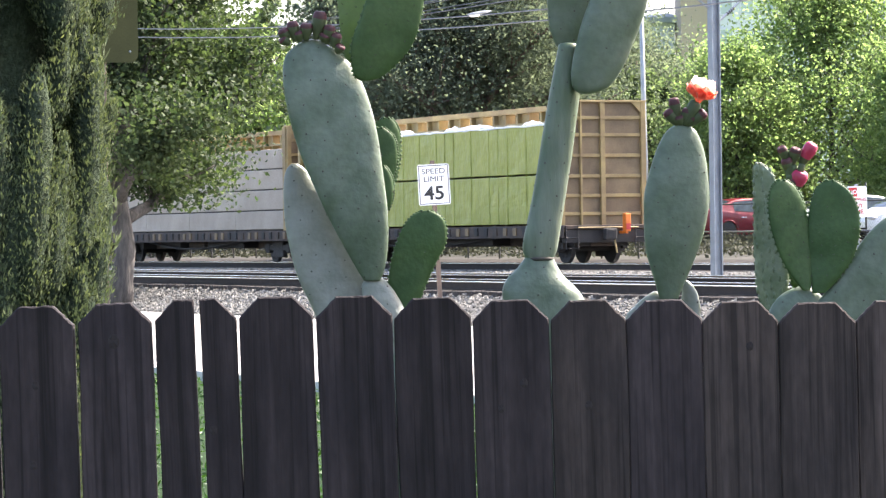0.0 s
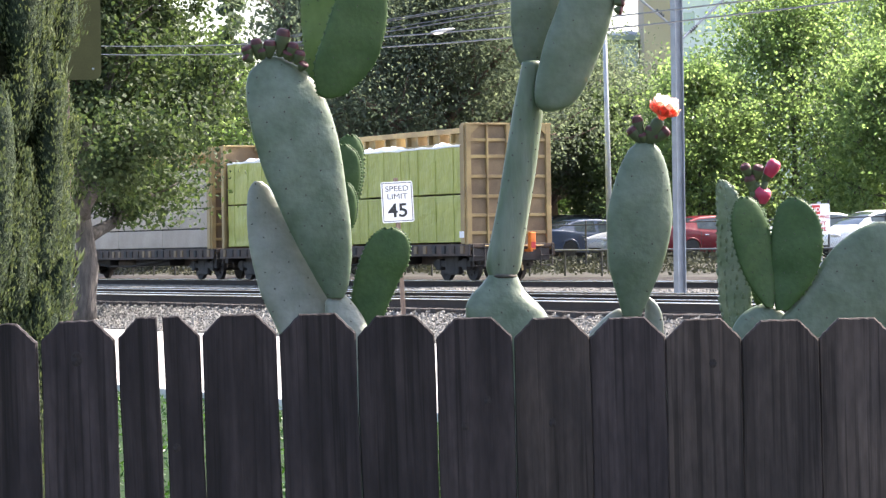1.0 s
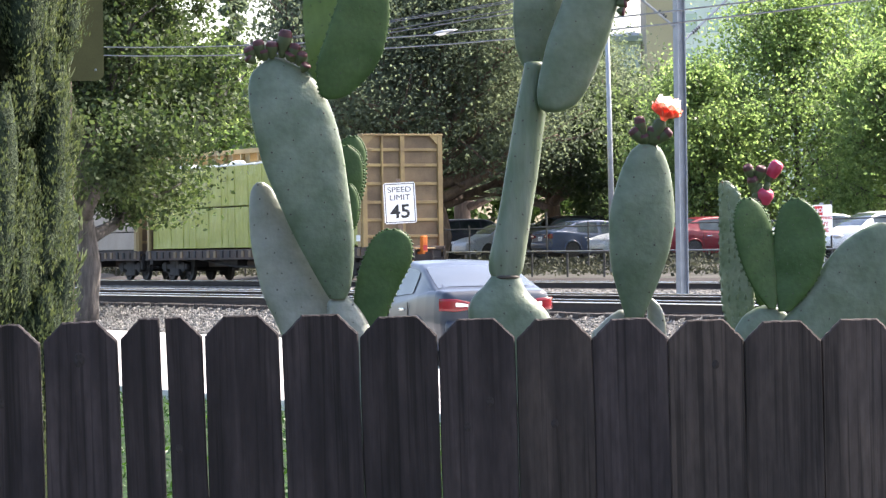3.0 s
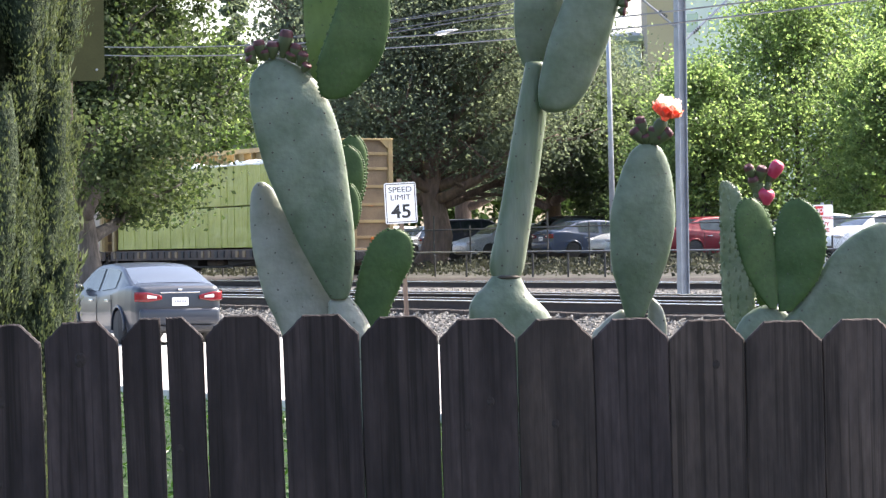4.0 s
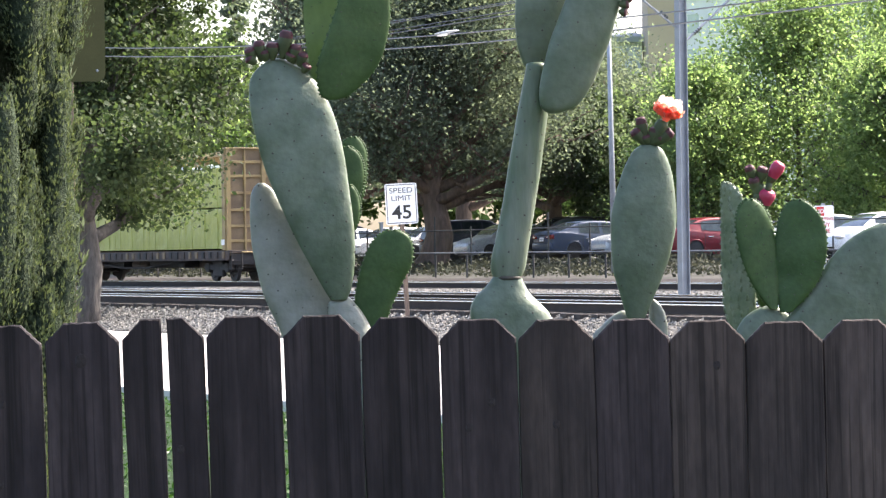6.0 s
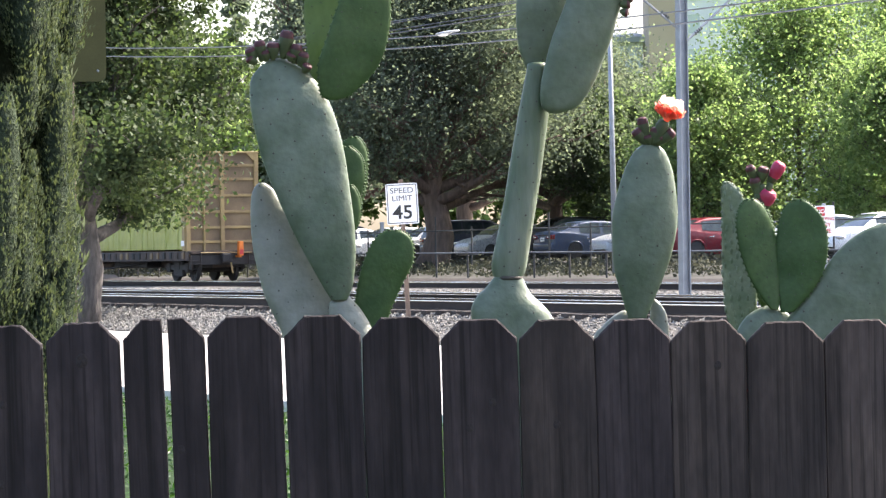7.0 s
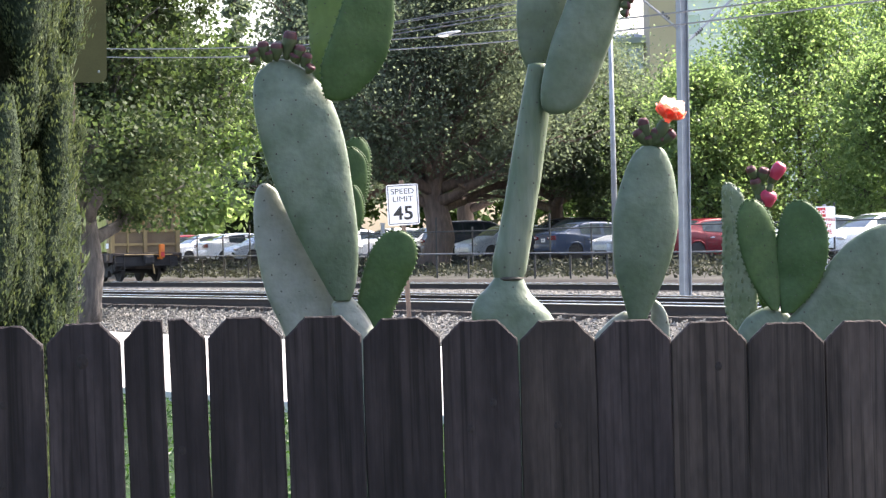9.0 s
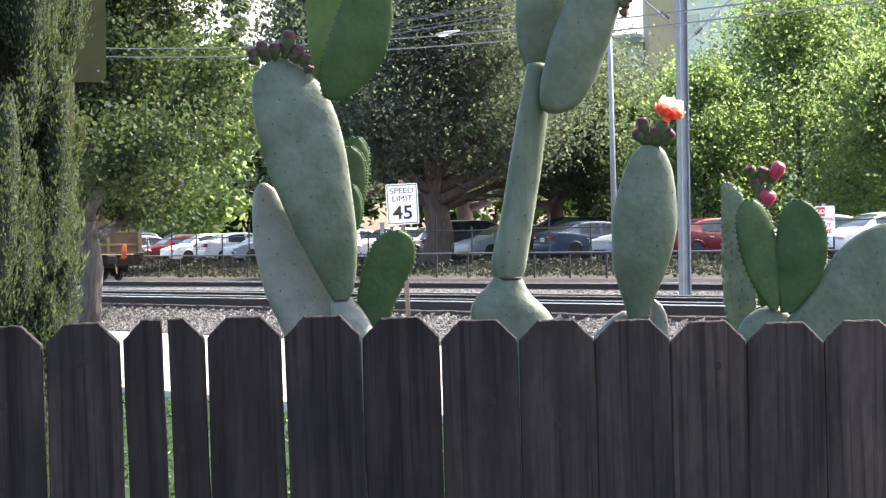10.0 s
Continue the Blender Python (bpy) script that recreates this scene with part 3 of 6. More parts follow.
def loft_pad(parent, rows, y, T, mt, turn=0.0, seed=0, dots=0.034, spines=0.0, lumps=0.0, belly=0.0, label="", name="pad"):
    """A pad grown up through stations (height, left, right), with a rounded rim, a soft belly and rows of areoles."""
    zs = [r[0] for r in rows]
    mid, half = [(r[1] + r[2]) / 2 for r in rows], [(r[2] - r[1]) / 2 for r in rows]
    wmax = max(half)
    rnd = random.Random(seed)
    ph = [rnd.uniform(0, 6.28) for _ in range(4)]

    def smooth(vals, f):
        i = min(int(f), len(vals) - 2)
        u = f - i
        a, b, c, d = vals[max(i - 1, 0)], vals[i], vals[i + 1], vals[min(i + 2, len(vals) - 1)]
        return b + 0.5 * u * (c - a + u * (2 * a - 5 * b + 4 * c - d + u * (3 * (b - c) + d - a)))

    bm = bmesh.new()
    nu, nv = 52, 40
    sl = math.tan(radians(turn))
    z0, z1 = zs[0], zs[-1]
    x0 = mid[0]
    rings = []
    for i in range(nu + 1):
        f = (len(rows) - 1) * i / nu
        z, m_, h_ = smooth(zs, f), smooth(mid, f), max(smooth(half, f), 0.003)
        tk = T * min(1.0, (h_ / wmax)) ** 0.45
        g = (z - z0) / (z1 - z0)
        ring = []
        for j in range(nv):
            q = 2 * math.pi * j / nv
            c, s = math.cos(q), math.sin(q)
            x = m_ + h_ * math.copysign(abs(c) ** 0.85, c) * (1 + 0.006 * math.sin(23 * g + ph[0] + 2 * q))
            dy = tk / 2 * math.copysign(abs(s) ** 0.75, s) + (x - m_) * sl + belly * math.sin(math.pi * g)
            dy += 0.0035 * noise.noise(Vector((x * 16 + seed, z * 16, 2.0)))
            ring.append(bm.verts.new((x - x0, dy, z - z0)))
        rings.append(ring)
    for a, b in zip(rings, rings[1:]):
        for j in range(nv):
            bm.faces.new((a[j], a[(j + 1) % nv], b[(j + 1) % nv], b[j]))
    # the crown of the pad closes in two narrowing rings
    last, prev = rings[-1], rings[-2]
    ce = sum((v.co for v in last), Vector()) / nv
    rise = max(0.0, (ce - sum((v.co for v in prev), Vector()) / nv).z) * 0.6
    for kf, up in ((0.7, 0.45), (0.35, 0.8)):
        ring = [bm.verts.new(ce + (v.co - ce) * kf + Vector((0, 0, rise * up))) for v in rings[-1]]
        for j in range(nv):
            bm.faces.new((last[j], last[(j + 1) % nv], ring[(j + 1) % nv], ring[j]))
        last = ring
    bm.faces.new(last)
    bm.faces.new(rings[0][::-1])
    bmesh.ops.recalc_face_normals(bm, faces=bm.faces)
    am = areoles(bm, dots, seed, spines)
    rim = bmesh.new()
    if spines or lumps:
        for i in range(6, nu + 1, 2):
            for j in (0, nv // 2):
                bmesh.ops.create_icosphere(rim, subdivisions=1, radius=0.0034, matrix=Matrix.Translation(rings[i][j].co))
        for j in range(0, nv, 8):
            bmesh.ops.create_icosphere(rim, subdivisions=1, radius=0.0034, matrix=Matrix.Translation(rings[-1][j].co))
    if lumps:
        taken = []
        fs = sorted(bm.faces, key=lambda f: f.index)
        for f in rnd.sample(fs, len(fs)):
            c = f.calc_center_median()
            if f.normal.y < -0.2 and all((c - o).length > lumps for o in taken):
                taken.append(c)
                bmesh.ops.create_icosphere(rim, subdivisions=2, radius=lumps * 0.42, matrix=Matrix.Translation(c) @ Matrix.Diagonal((0.7, 0.35, 1.3, 1)))
    p = settled((x0, y, z0))
    tilt = Matrix.Rotation(0.0148, 4, "Y")
    ob = part(name, bm, M[mt], parent, label, True, world_of(parent).inverted() @ Matrix.Translation(p) @ tilt)
    tagged(part("speckle", am, M["areole"], ob, "small dark areoles"), kind="stuff")
    if len(rim.verts):
        tagged(part("rim_edge", rim, M[mt], ob, "small bumps along the rim", True), kind="stuff")
    else:
        rim.free()
    return ob


def cacti():
    # tall cactus with a long leaning pad crowned with purple fruit
    a = thing("tall_cactus", pose(-0.21, 6.93, 0), "tall prickly pear cactus with purple fruit behind the fence", "cactus")
    CACTI["a"] = a
    pad(a, (-0.20, 5.22, -0.06), (-0.23, 5.24, 0.78), 0.30, 0.13, "corky", 10, name="stem_pad", seed=1)
    pad(a, (-0.22, 5.24, 0.72), (-0.20, 5.22, 1.42), 0.25, 0.09, "corky", -12, seed=2)
    loft_pad(a, ((1.311, -0.215, -0.153), (1.434, -0.243, -0.144), (1.484, -0.249, -0.157), (1.521, -0.250, -0.178), (1.540, -0.249, -0.193), (1.555, -0.231, -0.208)), 5.215, 0.05, "pale", 8, 3)
    big = loft_pad(a, ((1.546, -0.245, -0.210), (1.577, -0.264, -0.198), (1.645, -0.302, -0.191), (1.731, -0.344, -0.196), (1.818, -0.381, -0.208), (1.905, -0.408, -0.223), (1.979, -0.420, -0.249), (2.035, -0.417, -0.286), (2.073, -0.379, -0.342)), 5.20, 0.05, "wax", 9, 4, dots=0.032, belly=-0.02)
    loft_pad(a, ((1.335, -0.321, -0.228), (1.459, -0.351, -0.203), (1.558, -0.394, -0.228), (1.645, -0.416, -0.277), (1.719, -0.424, -0.321), (1.769, -0.423, -0.361), (1.791, -0.417, -0.376), (1.803, -0.407, -0.392)), 5.25, 0.04, "pale", 8, 5, dots=0.03)
    loft_pad(a, ((1.453, -0.166, -0.144), (1.490, -0.181, -0.126), (1.533, -0.193, -0.111), (1.583, -0.188, -0.088), (1.626, -0.176, -0.067), (1.663, -0.161, -0.064), (1.688, -0.141, -0.077), (1.699, -0.121, -0.097)), 5.25, 0.022, "young", 6, 6, dots=0.04, spines=0.006)
    loft_pad(a, ((2.014, -0.287, -0.277), (2.059, -0.292, -0.259), (2.127, -0.302, -0.233), (2.202, -0.306, -0.213), (2.264, -0.296, -0.213), (2.313, -0.271, -0.233)), 5.225, 0.018, "thin", -30, 7, dots=0.022, spines=0.006)
    loft_pad(a, ((1.983, -0.252, -0.230), (1.998, -0.267, -0.197), (2.053, -0.273, -0.144), (2.127, -0.250, -0.118), (2.202, -0.224, -0.114), (2.276, -0.200, -0.129), (2.325, -0.176, -0.151)), 5.185, 0.022, "young", 14, 8, dots=0.028, spines=0.006)
    loft_pad(a, ((1.725, -0.215, -0.196), (1.769, -0.226, -0.177), (1.818, -0.231, -0.168), (1.868, -0.231, -0.168), (1.892, -0.223, -0.176), (1.906, -0.205, -0.188)), 5.31, 0.018, "young", 10, 9, dots=0.03, spines=0.007)
    loft_pad(a, ((1.750, -0.223, -0.196), (1.787, -0.233, -0.178), (1.830, -0.238, -0.173), (1.865, -0.235, -0.182), (1.884, -0.220, -0.203)), 5.285, 0.018, "young", 10, 10, dots=0.03, spines=0.007)
    loft_pad(a, ((1.688, -0.213, -0.198), (1.725, -0.222, -0.183), (1.762, -0.223, -0.182), (1.787, -0.219, -0.191), (1.798, -0.210, -0.200)), 5.26, 0.018, "young", 10, 11, dots=0.03, spines=0.007)
    for x, z, x2, z2, r in ((-0.406, 2.063, -0.428, 2.078, 0.0111), (-0.411, 2.068, -0.424, 2.100, 0.0124), (-0.394, 2.068, -0.402, 2.118, 0.0124), (-0.371, 2.071, -0.369, 2.113, 0.0136), (-0.349, 2.073, -0.337, 2.142, 0.0149), (-0.327, 2.063, -0.316, 2.109, 0.0124), (-0.312, 2.056, -0.301, 2.090, 0.0124), (-0.384, 2.068, -0.389, 2.095, 0.0111), (-0.334, 2.068, -0.327, 2.088, 0.0124), (-0.304, 2.043, -0.292, 2.063, 0.0111)):
        fruit(big, (x, 5.182, z), (x2, 5.172, z2), r)
    # jointed cactus with a club-like upright stem
    b = thing("jointed_cactus", pose(0.15, 6.93, 0), "prickly pear cactus with a slender club-like stem behind the fence", "cactus")
    CACTI["b"] = b
    pad(b, (0.16, 5.24, -0.06), (0.15, 5.24, 0.70), 0.30, 0.12, "corky", 15, name="stem_pad", seed=20)
    pad(b, (0.15, 5.24, 0.64), (0.14, 5.22, 1.36), 0.22, 0.09, "corky", -10, seed=21)
    loft_pad(b, ((1.311, 0.106, 0.218), (1.410, 0.088, 0.233), (1.472, 0.067, 0.249), (1.511, 0.058, 0.235), (1.533, 0.059, 0.218), (1.556, 0.072, 0.193), (1.573, 0.090, 0.181), (1.597, 0.108, 0.170)), 5.2, 0.085, "wax", 6, 22, dots=0.036)
    loft_pad(b, ((1.590, 0.111, 0.166), (1.610, 0.103, 0.177), (1.639, 0.104, 0.183), (1.707, 0.119, 0.193), (1.793, 0.134, 0.207), (1.892, 0.150, 0.220), (1.967, 0.163, 0.228), (2.063, 0.181, 0.225)), 5.2, 0.062, "corky", 6, 25, dots=0.03, name="club_stem")
    collar = tube(bmesh.new(), [(0, 0, -0.004), (0, 0, 0.0), (0, 0, 0.004)], [0.0305, 0.0335, 0.0305], 20)
    part("joint_scar", collar, M["areole"], b, "brown corky scar at the joint", True, world_of(b).inverted() @ Matrix.Translation(settled((0.139, 5.2, 1.594))))
    loft_pad(b, ((2.058, 0.176, 0.223), (2.103, 0.161, 0.249), (2.165, 0.156, 0.270), (2.251, 0.163, 0.270), (2.338, 0.198, 0.240)), 5.215, 0.04, "wax", 10, 26, dots=0.034)
    g = loft_pad(b, ((1.953, 0.228, 0.250), (1.969, 0.210, 0.290), (2.016, 0.209, 0.323), (2.090, 0.225, 0.354), (2.152, 0.246, 0.374), (2.226, 0.275, 0.392), (2.288, 0.304, 0.387), (2.325, 0.332, 0.366)), 5.165, 0.05, "wax", 6, 27, dots=0.05)
    for x, z, x2, z2, r in ((0.381, 2.189, 0.406, 2.192, 0.0111), (0.381, 2.175, 0.401, 2.172, 0.0099), (0.386, 2.202, 0.411, 2.209, 0.0124)):
        fruit(g, (x, 5.16, z), (x2, 5.155, z2), r)
    # spindle cactus with a coral flower
    c = thing("flowering_cactus", pose(0.43, 6.93, 0), "spindle-shaped prickly pear pad with a coral flower and buds", "cactus")
    CACTI["c"] = c
    pad(c, (0.42, 5.24, -0.06), (0.43, 5.24, 0.72), 0.28, 0.12, "corky", 5, name="stem_pad", seed=40)
    pad(c, (0.43, 5.24, 0.66), (0.43, 5.22, 1.40), 0.25, 0.09, "corky", 12, seed=41)
    loft_pad(c, ((1.360, 0.441, 0.488), (1.459, 0.450, 0.495), (1.509, 0.453, 0.490), (1.533, 0.453, 0.479), (1.547, 0.455, 0.465)), 5.235, 0.04, "pale", -10, 42)
    h = loft_pad(c, ((1.506, 0.402, 0.442), (1.546, 0.390, 0.459), (1.608, 0.372, 0.485), (1.682, 0.366, 0.506), (1.744, 0.369, 0.510), (1.818, 0.389, 0.502), (1.868, 0.413, 0.485), (1.885, 0.433, 0.468)), 5.195, 0.05, "wax", 8, 43, dots=0.036, belly=-0.01)
    loft_pad(c, ((1.360, 0.323, 0.428), (1.459, 0.327, 0.441), (1.490, 0.349, 0.436), (1.509, 0.369, 0.423), (1.522, 0.390, 0.401)), 5.225, 0.04, "pale", 10, 44)
    for x, z, x2, z2, r in ((0.441, 1.887, 0.413, 1.922, 0.0124), (0.443, 1.890, 0.429, 1.952, 0.0118), (0.455, 1.885, 0.465, 1.927, 0.0124), (0.463, 1.885, 0.505, 1.920, 0.0124), (0.448, 1.885, 0.441, 1.910, 0.0111), (0.453, 1.885, 0.480, 1.907, 0.0099)):
        fruit(h, (x, 5.188, z), (x2, 5.18, z2), r)
    fruit(h, (0.458, 5.185, 1.887), (0.485, 5.176, 1.944), 0.0136, "fruitgreen")
    flower(h, (0.484, 5.177, 1.934), (0.495, 5.172, 1.972), 0.036)
    # heart-shaped pair with red fruit
    d = thing("heart_cactus", pose(0.74, 6.93, 0), "prickly pear with two upright green pads and magenta fruit", "cactus")
    CACTI["d"] = d
    pad(d, (0.80, 5.24, -0.06), (0.80, 5.24, 0.70), 0.34, 0.13, "corky", 0, name="stem_pad", seed=60)
    pad(d, (0.80, 5.24, 0.64), (0.84, 5.24, 1.40), 0.36, 0.09, "wax", 0, seed=61)
    loft_pad(d, ((1.360, 0.639, 0.787), (1.434, 0.634, 0.787), (1.478, 0.641, 0.775), (1.506, 0.658, 0.762), (1.524, 0.682, 0.744), (1.533, 0.705, 0.723)), 5.205, 0.05, "wax", 6, 62)
    loft_pad(d, ((1.525, 0.713, 0.730), (1.558, 0.687, 0.735), (1.608, 0.660, 0.734), (1.670, 0.641, 0.728), (1.719, 0.637, 0.715), (1.751, 0.645, 0.698), (1.766, 0.660, 0.679)), 5.185, 0.022, "young", 16, 63, dots=0.02, spines=0.005)
    loft_pad(d, ((1.519, 0.735, 0.762), (1.558, 0.730, 0.797), (1.608, 0.725, 0.827), (1.670, 0.725, 0.837), (1.719, 0.733, 0.828), (1.749, 0.745, 0.808), (1.765, 0.765, 0.785)), 5.185, 0.022, "young", -12, 64, dots=0.02, spines=0.005)
    loft_pad(d, ((1.472, 0.636, 0.671), (1.533, 0.622, 0.689), (1.620, 0.616, 0.686), (1.707, 0.615, 0.681), (1.769, 0.614, 0.661), (1.793, 0.615, 0.644), (1.804, 0.620, 0.630)), 5.27, 0.022, "ribbed", -24, 65, dots=0.02, spines=0.006, lumps=0.014)
    loft_pad(d, ((1.335, 0.750, 0.985), (1.459, 0.725, 1.072), (1.533, 0.772, 1.119), (1.589, 0.812, 1.121), (1.639, 0.849, 1.111), (1.676, 0.886, 1.078), (1.699, 0.921, 1.037), (1.713, 0.954, 0.997)), 5.215, 0.05, "wax", 6, 66, dots=0.04)
    kk = pad(d, (0.725, 5.34, 1.509), (0.703, 5.34, 1.759), 0.062, 0.026, "young", 10, seed=67, dots=0.03, spines=0.006)
    for x, z, x2, z2, r, ripe in ((0.695, 1.808, 0.677, 1.847, 0.0111, "fruit"), (0.700, 1.779, 0.689, 1.822, 0.0124, "fruit"), (0.705, 1.803, 0.714, 1.845, 0.0124, "fruit"), (0.725, 1.803, 0.754, 1.856, 0.0149, "fruitred"), (0.710, 1.744, 0.726, 1.795, 0.0186, "fruitred"), (0.703, 1.739, 0.708, 1.777, 0.0124, "fruit"), (0.703, 1.741, 0.694, 1.816, 0.0074, "fruitgreen"), (0.704, 1.741, 0.708, 1.811, 0.0074, "fruitgreen"), (0.707, 1.741, 0.730, 1.813, 0.0074, "fruitgreen"), (0.702, 1.741, 0.700, 1.787, 0.0087, "fruitgreen")):
        fruit(kk, (x, 5.335, z), (x2, 5.32, z2), r, ripe)


cacti()
track(28.0, "track_1")
track(32.3, "track_2")
track(44.6, "track_3")


# ---- freight train ----
WHEELS = []


def freight_car(name, wrap, label, half):
    """A centre-beam flat car; y runs forward along the track, the rear end face at y = 0."""
    car = thing(name, Matrix.Identity(4), label, "freight car", "freight train")
    Lc, dz = 19.47, 1.12
    bm = bmesh.new()
    box(bm, -1.42, 1.42, 0.0, Lc, dz - 0.12, dz, bev=0.02)
    box(bm, -0.35, 0.35, 0.3, Lc - 0.3, dz - 0.62, dz - 0.1)
    part("deck", bm, M["carrust"], car, "grimy steel deck")
    for sx in (-1, 1):
        bm = bmesh.new()
        box(bm, sx * 1.43 - 0.04, sx * 1.43 + 0.04, 0.0, Lc, dz - 0.36, dz - 0.3)
        box(bm, sx * 1.43 - 0.02, sx * 1.43 + 0.02, 0.0, Lc, dz - 0.32, dz - 0.02)
        part("side_sill", bm, M["carrust"], car)
        for i in range(30):
            y = 0.45 + i * 0.64
            bm = bmesh.new()
            box(bm, sx * 1.44 - 0.05, sx * 1.44 + 0.05, y - 0.11, y + 0.11, dz - 0.29, dz - 0.05, bev=0.015)
            part("strap_winch", bm, (M["carpanel"], M["truckiron"], M["carrust"], M["carpanel"], M["truckiron"])[i * 7 % 5], car)
    # end walls with ribs
    for y0, face in ((0.3, -1), (Lc - 0.3, 1)):
        bm = boxed(-1.43, 1.43, y0 - 0.05, y0 + 0.05, dz, 4.7)
        w = part("end_wall", bm, M["carpanel"], car, "ochre-yellow ribbed steel end wall")
        for x in (-1.36, -0.72, 0.0, 1.36):
            wd = 0.08 if abs(x) > 1 else 0.075 if x == 0 else 0.03
            yo = face * 0.15
            part("end_post", boxed(x - wd, x + wd, min(y0, y0 + yo), max(y0, y0 + yo), dz - 0.2, 4.7, bev=0.01), M["caryellow"], w)
        for z in (1.45, 1.98, 2.55, 3.15, 3.75, 4.25):
            yo = face * 0.11
            part("end_rib", boxed(-1.28, 1.28, min(y0, y0 + yo), max(y0, y0 + yo), z - 0.05, z + 0.05, bev=0.01), M["caryellow"], w)
        part("top_cap", boxed(-1.46, 1.46, y0 - 0.17, y0 + 0.17, 4.7, 4.76, bev=0.01), M["caryellow"], w)
        for sx in (-1, 1):
            bm = bmesh.new()
            vs = [(sx * 1.28, 4.7), (sx * 0.98, 4.7), (sx * 1.28, 4.4)]
            v0 = [bm.verts.new((x, y0 + face * 0.10, z)) for x, z in vs]
            v1 = [bm.verts.new((x, y0 + face * 0.14, z)) for x, z in vs]
            bm.faces.new(v0), bm.faces.new(v1[::-1])
            for i in range(3):
                bm.faces.new((v0[i], v0[(i + 1) % 3], v1[(i + 1) % 3], v1[i]))
            bmesh.ops.recalc_face_normals(bm, faces=bm.faces)
            part("gusset", bm, M["caryellow"], w)
            # side flange of the end wall
            part("corner_post", boxed(sx * 1.43 - 0.05, sx * 1.43 + 0.05, y0 - 0.16 if face > 0 else y0 - 0.05, y0 + 0.05 if face > 0 else y0 + 0.22, dz, 4.7, bev=0.01), M["caryellow"], w)
    # centre beam: top chord, posts and diagonal web
    part("top_chord", boxed(-0.22, 0.22, 0.35, Lc - 0.35, 4.56, 4.72, bev=0.01), M["caryellow"], car)
    part("lower_chord", boxed(-0.2, 0.2, 0.35, Lc - 0.35, 4.18, 4.26), M["caryellow"], car)
    for i in range(24):
        y = 0.55 + i * 0.79
        part("beam_post", boxed(-0.17, 0.17, y - 0.05, y + 0.05, dz, 4.56), M["caryellow"], car)
        if i % 2 and i < 23:
            part("web_panel", boxed(-0.03, 0.03, y + 0.05, y + 0.73, 4.26, 4.56), M["caryellow"], car)
    # wrapped bundles of timber on both sides
    rnd = random.Random(len(label))
    tiers = [(dz + 0.05, 2.60), (2.65, 4.08)] if wrap == "greenwrap" else [(dz + 0.05, 1.82), (1.86, 2.55), (2.59, 3.27), (3.31, 3.98)]
    for sx in (-1, 1):
        for i in range(4 if wrap != "greenwrap" else 5):
            nb = 4 if wrap != "greenwrap" else 5
            l = (Lc - 1.14) / nb
            y0 = 0.57 + i * l
            for k, (z0, z1) in enumerate(tiers):
                bm = bmesh.new()
                box(bm, 0.0, 1.16, 0.012, l - 0.012, z0, z1, bev=0.025)
                bmesh.ops.subdivide_edges(bm, edges=[e for e in bm.edges if e.calc_length() > 0.4], cuts=7, use_grid_fill=True)
                for v in bm.verts:
                    v.co += Vector((0.022, 0.0, 0.012)) * noise.noise(Vector((v.co.y * 2.1 + i * 7 + sx, v.co.z * 2.3, k * 3.0)))
                for v in bm.verts:
                    v.co.x = sx * (0.21 + v.co.x)
                if sx < 0:
                    bmesh.ops.reverse_faces(bm, faces=bm.faces)
                ob = part("timber_block", bm, M[wrap], car, "", False, Matrix.Translation((0, y0, 0)))
                if wrap == "greenwrap" and k == 1:
                    bm = bmesh.new()
                    box(bm, min(sx * 0.2, sx * 1.39), max(sx * 0.2, sx * 1.39), 0.0, l, z1 - 0.03, z1 + 0.035, bev=0.02)
                    bmesh.ops.subdivide_edges(bm, edges=[e for e in bm.edges if e.calc_length() > 0.4], cuts=9, use_grid_fill=True)
                    for v in bm.verts:
                        v.co.z += 0.05 * noise.noise(v.co * 2.7 + Vector((0, i * 3, 0)))
                    part("wrap_top", bm, M["whitewrap"], ob, "loose white plastic sheet over the top")
                    for j in range(2):
                        if rnd.random() < 0.5:
                            xx, yy = sx * 0.75, rnd.uniform(0.4, l - 0.4)
                            bm = bmesh.new()
                            bmesh.ops.create_icosphere(bm, subdivisions=2, radius=0.16)
                            for v in bm.verts:
                                v.co = Vector((v.co.x, v.co.y * 3.2, v.co.z * 0.6)) * (1 + 0.8 * noise.noise(v.co * 14 + Vector((i, j, 0))))
                            part("wrap_flap", bm, M["whitewrap"], ob, "", False, Matrix.Translation((xx, yy, z1 + 0.1)))
                if wrap == "greenwrap":
                    for j in range(3):
                        yy = (j + 0.5) * l / 3
                        part("strap", boxed(min(sx * 1.36, sx * 1.386), max(sx * 1.36, sx * 1.386), yy - 0.022, yy + 0.022, z0, z1 + 0.02), M["strap"], ob)
                else:
                    part("bundle_gap", boxed(min(sx * 0.3, sx * 1.33), max(sx * 0.3, sx * 1.33), 0.1, l - 0.1, z0 - 0.05, z0), M["tie"], ob)
    for y0, y1 in ((5.5, 9.0), (11.8, 13.9)):
        part("brake_gear", boxed(-0.95, 0.95, y0, y1, 0.52, 0.80, bev=0.06), M["truckiron"], car, "dark brake gear under the deck")
    for y0 in (0.05, Lc - 0.35):
        part("end_sill", boxed(-1.3, 1.3, y0, y0 + 0.3, 0.6, 0.99, bev=0.02), M["truckiron"], car)
    bm = bmesh.new()
    tube(bm, [(-0.7, 9.6, 0.62), (-0.7, 9.7, 0.62), (-0.7, 11.1, 0.62), (-0.7, 11.2, 0.62)], [0.08, 0.17, 0.17, 0.08], 14)
    part("air_tank", bm, M["carrust"], car, "", True)
    bm = bmesh.new()
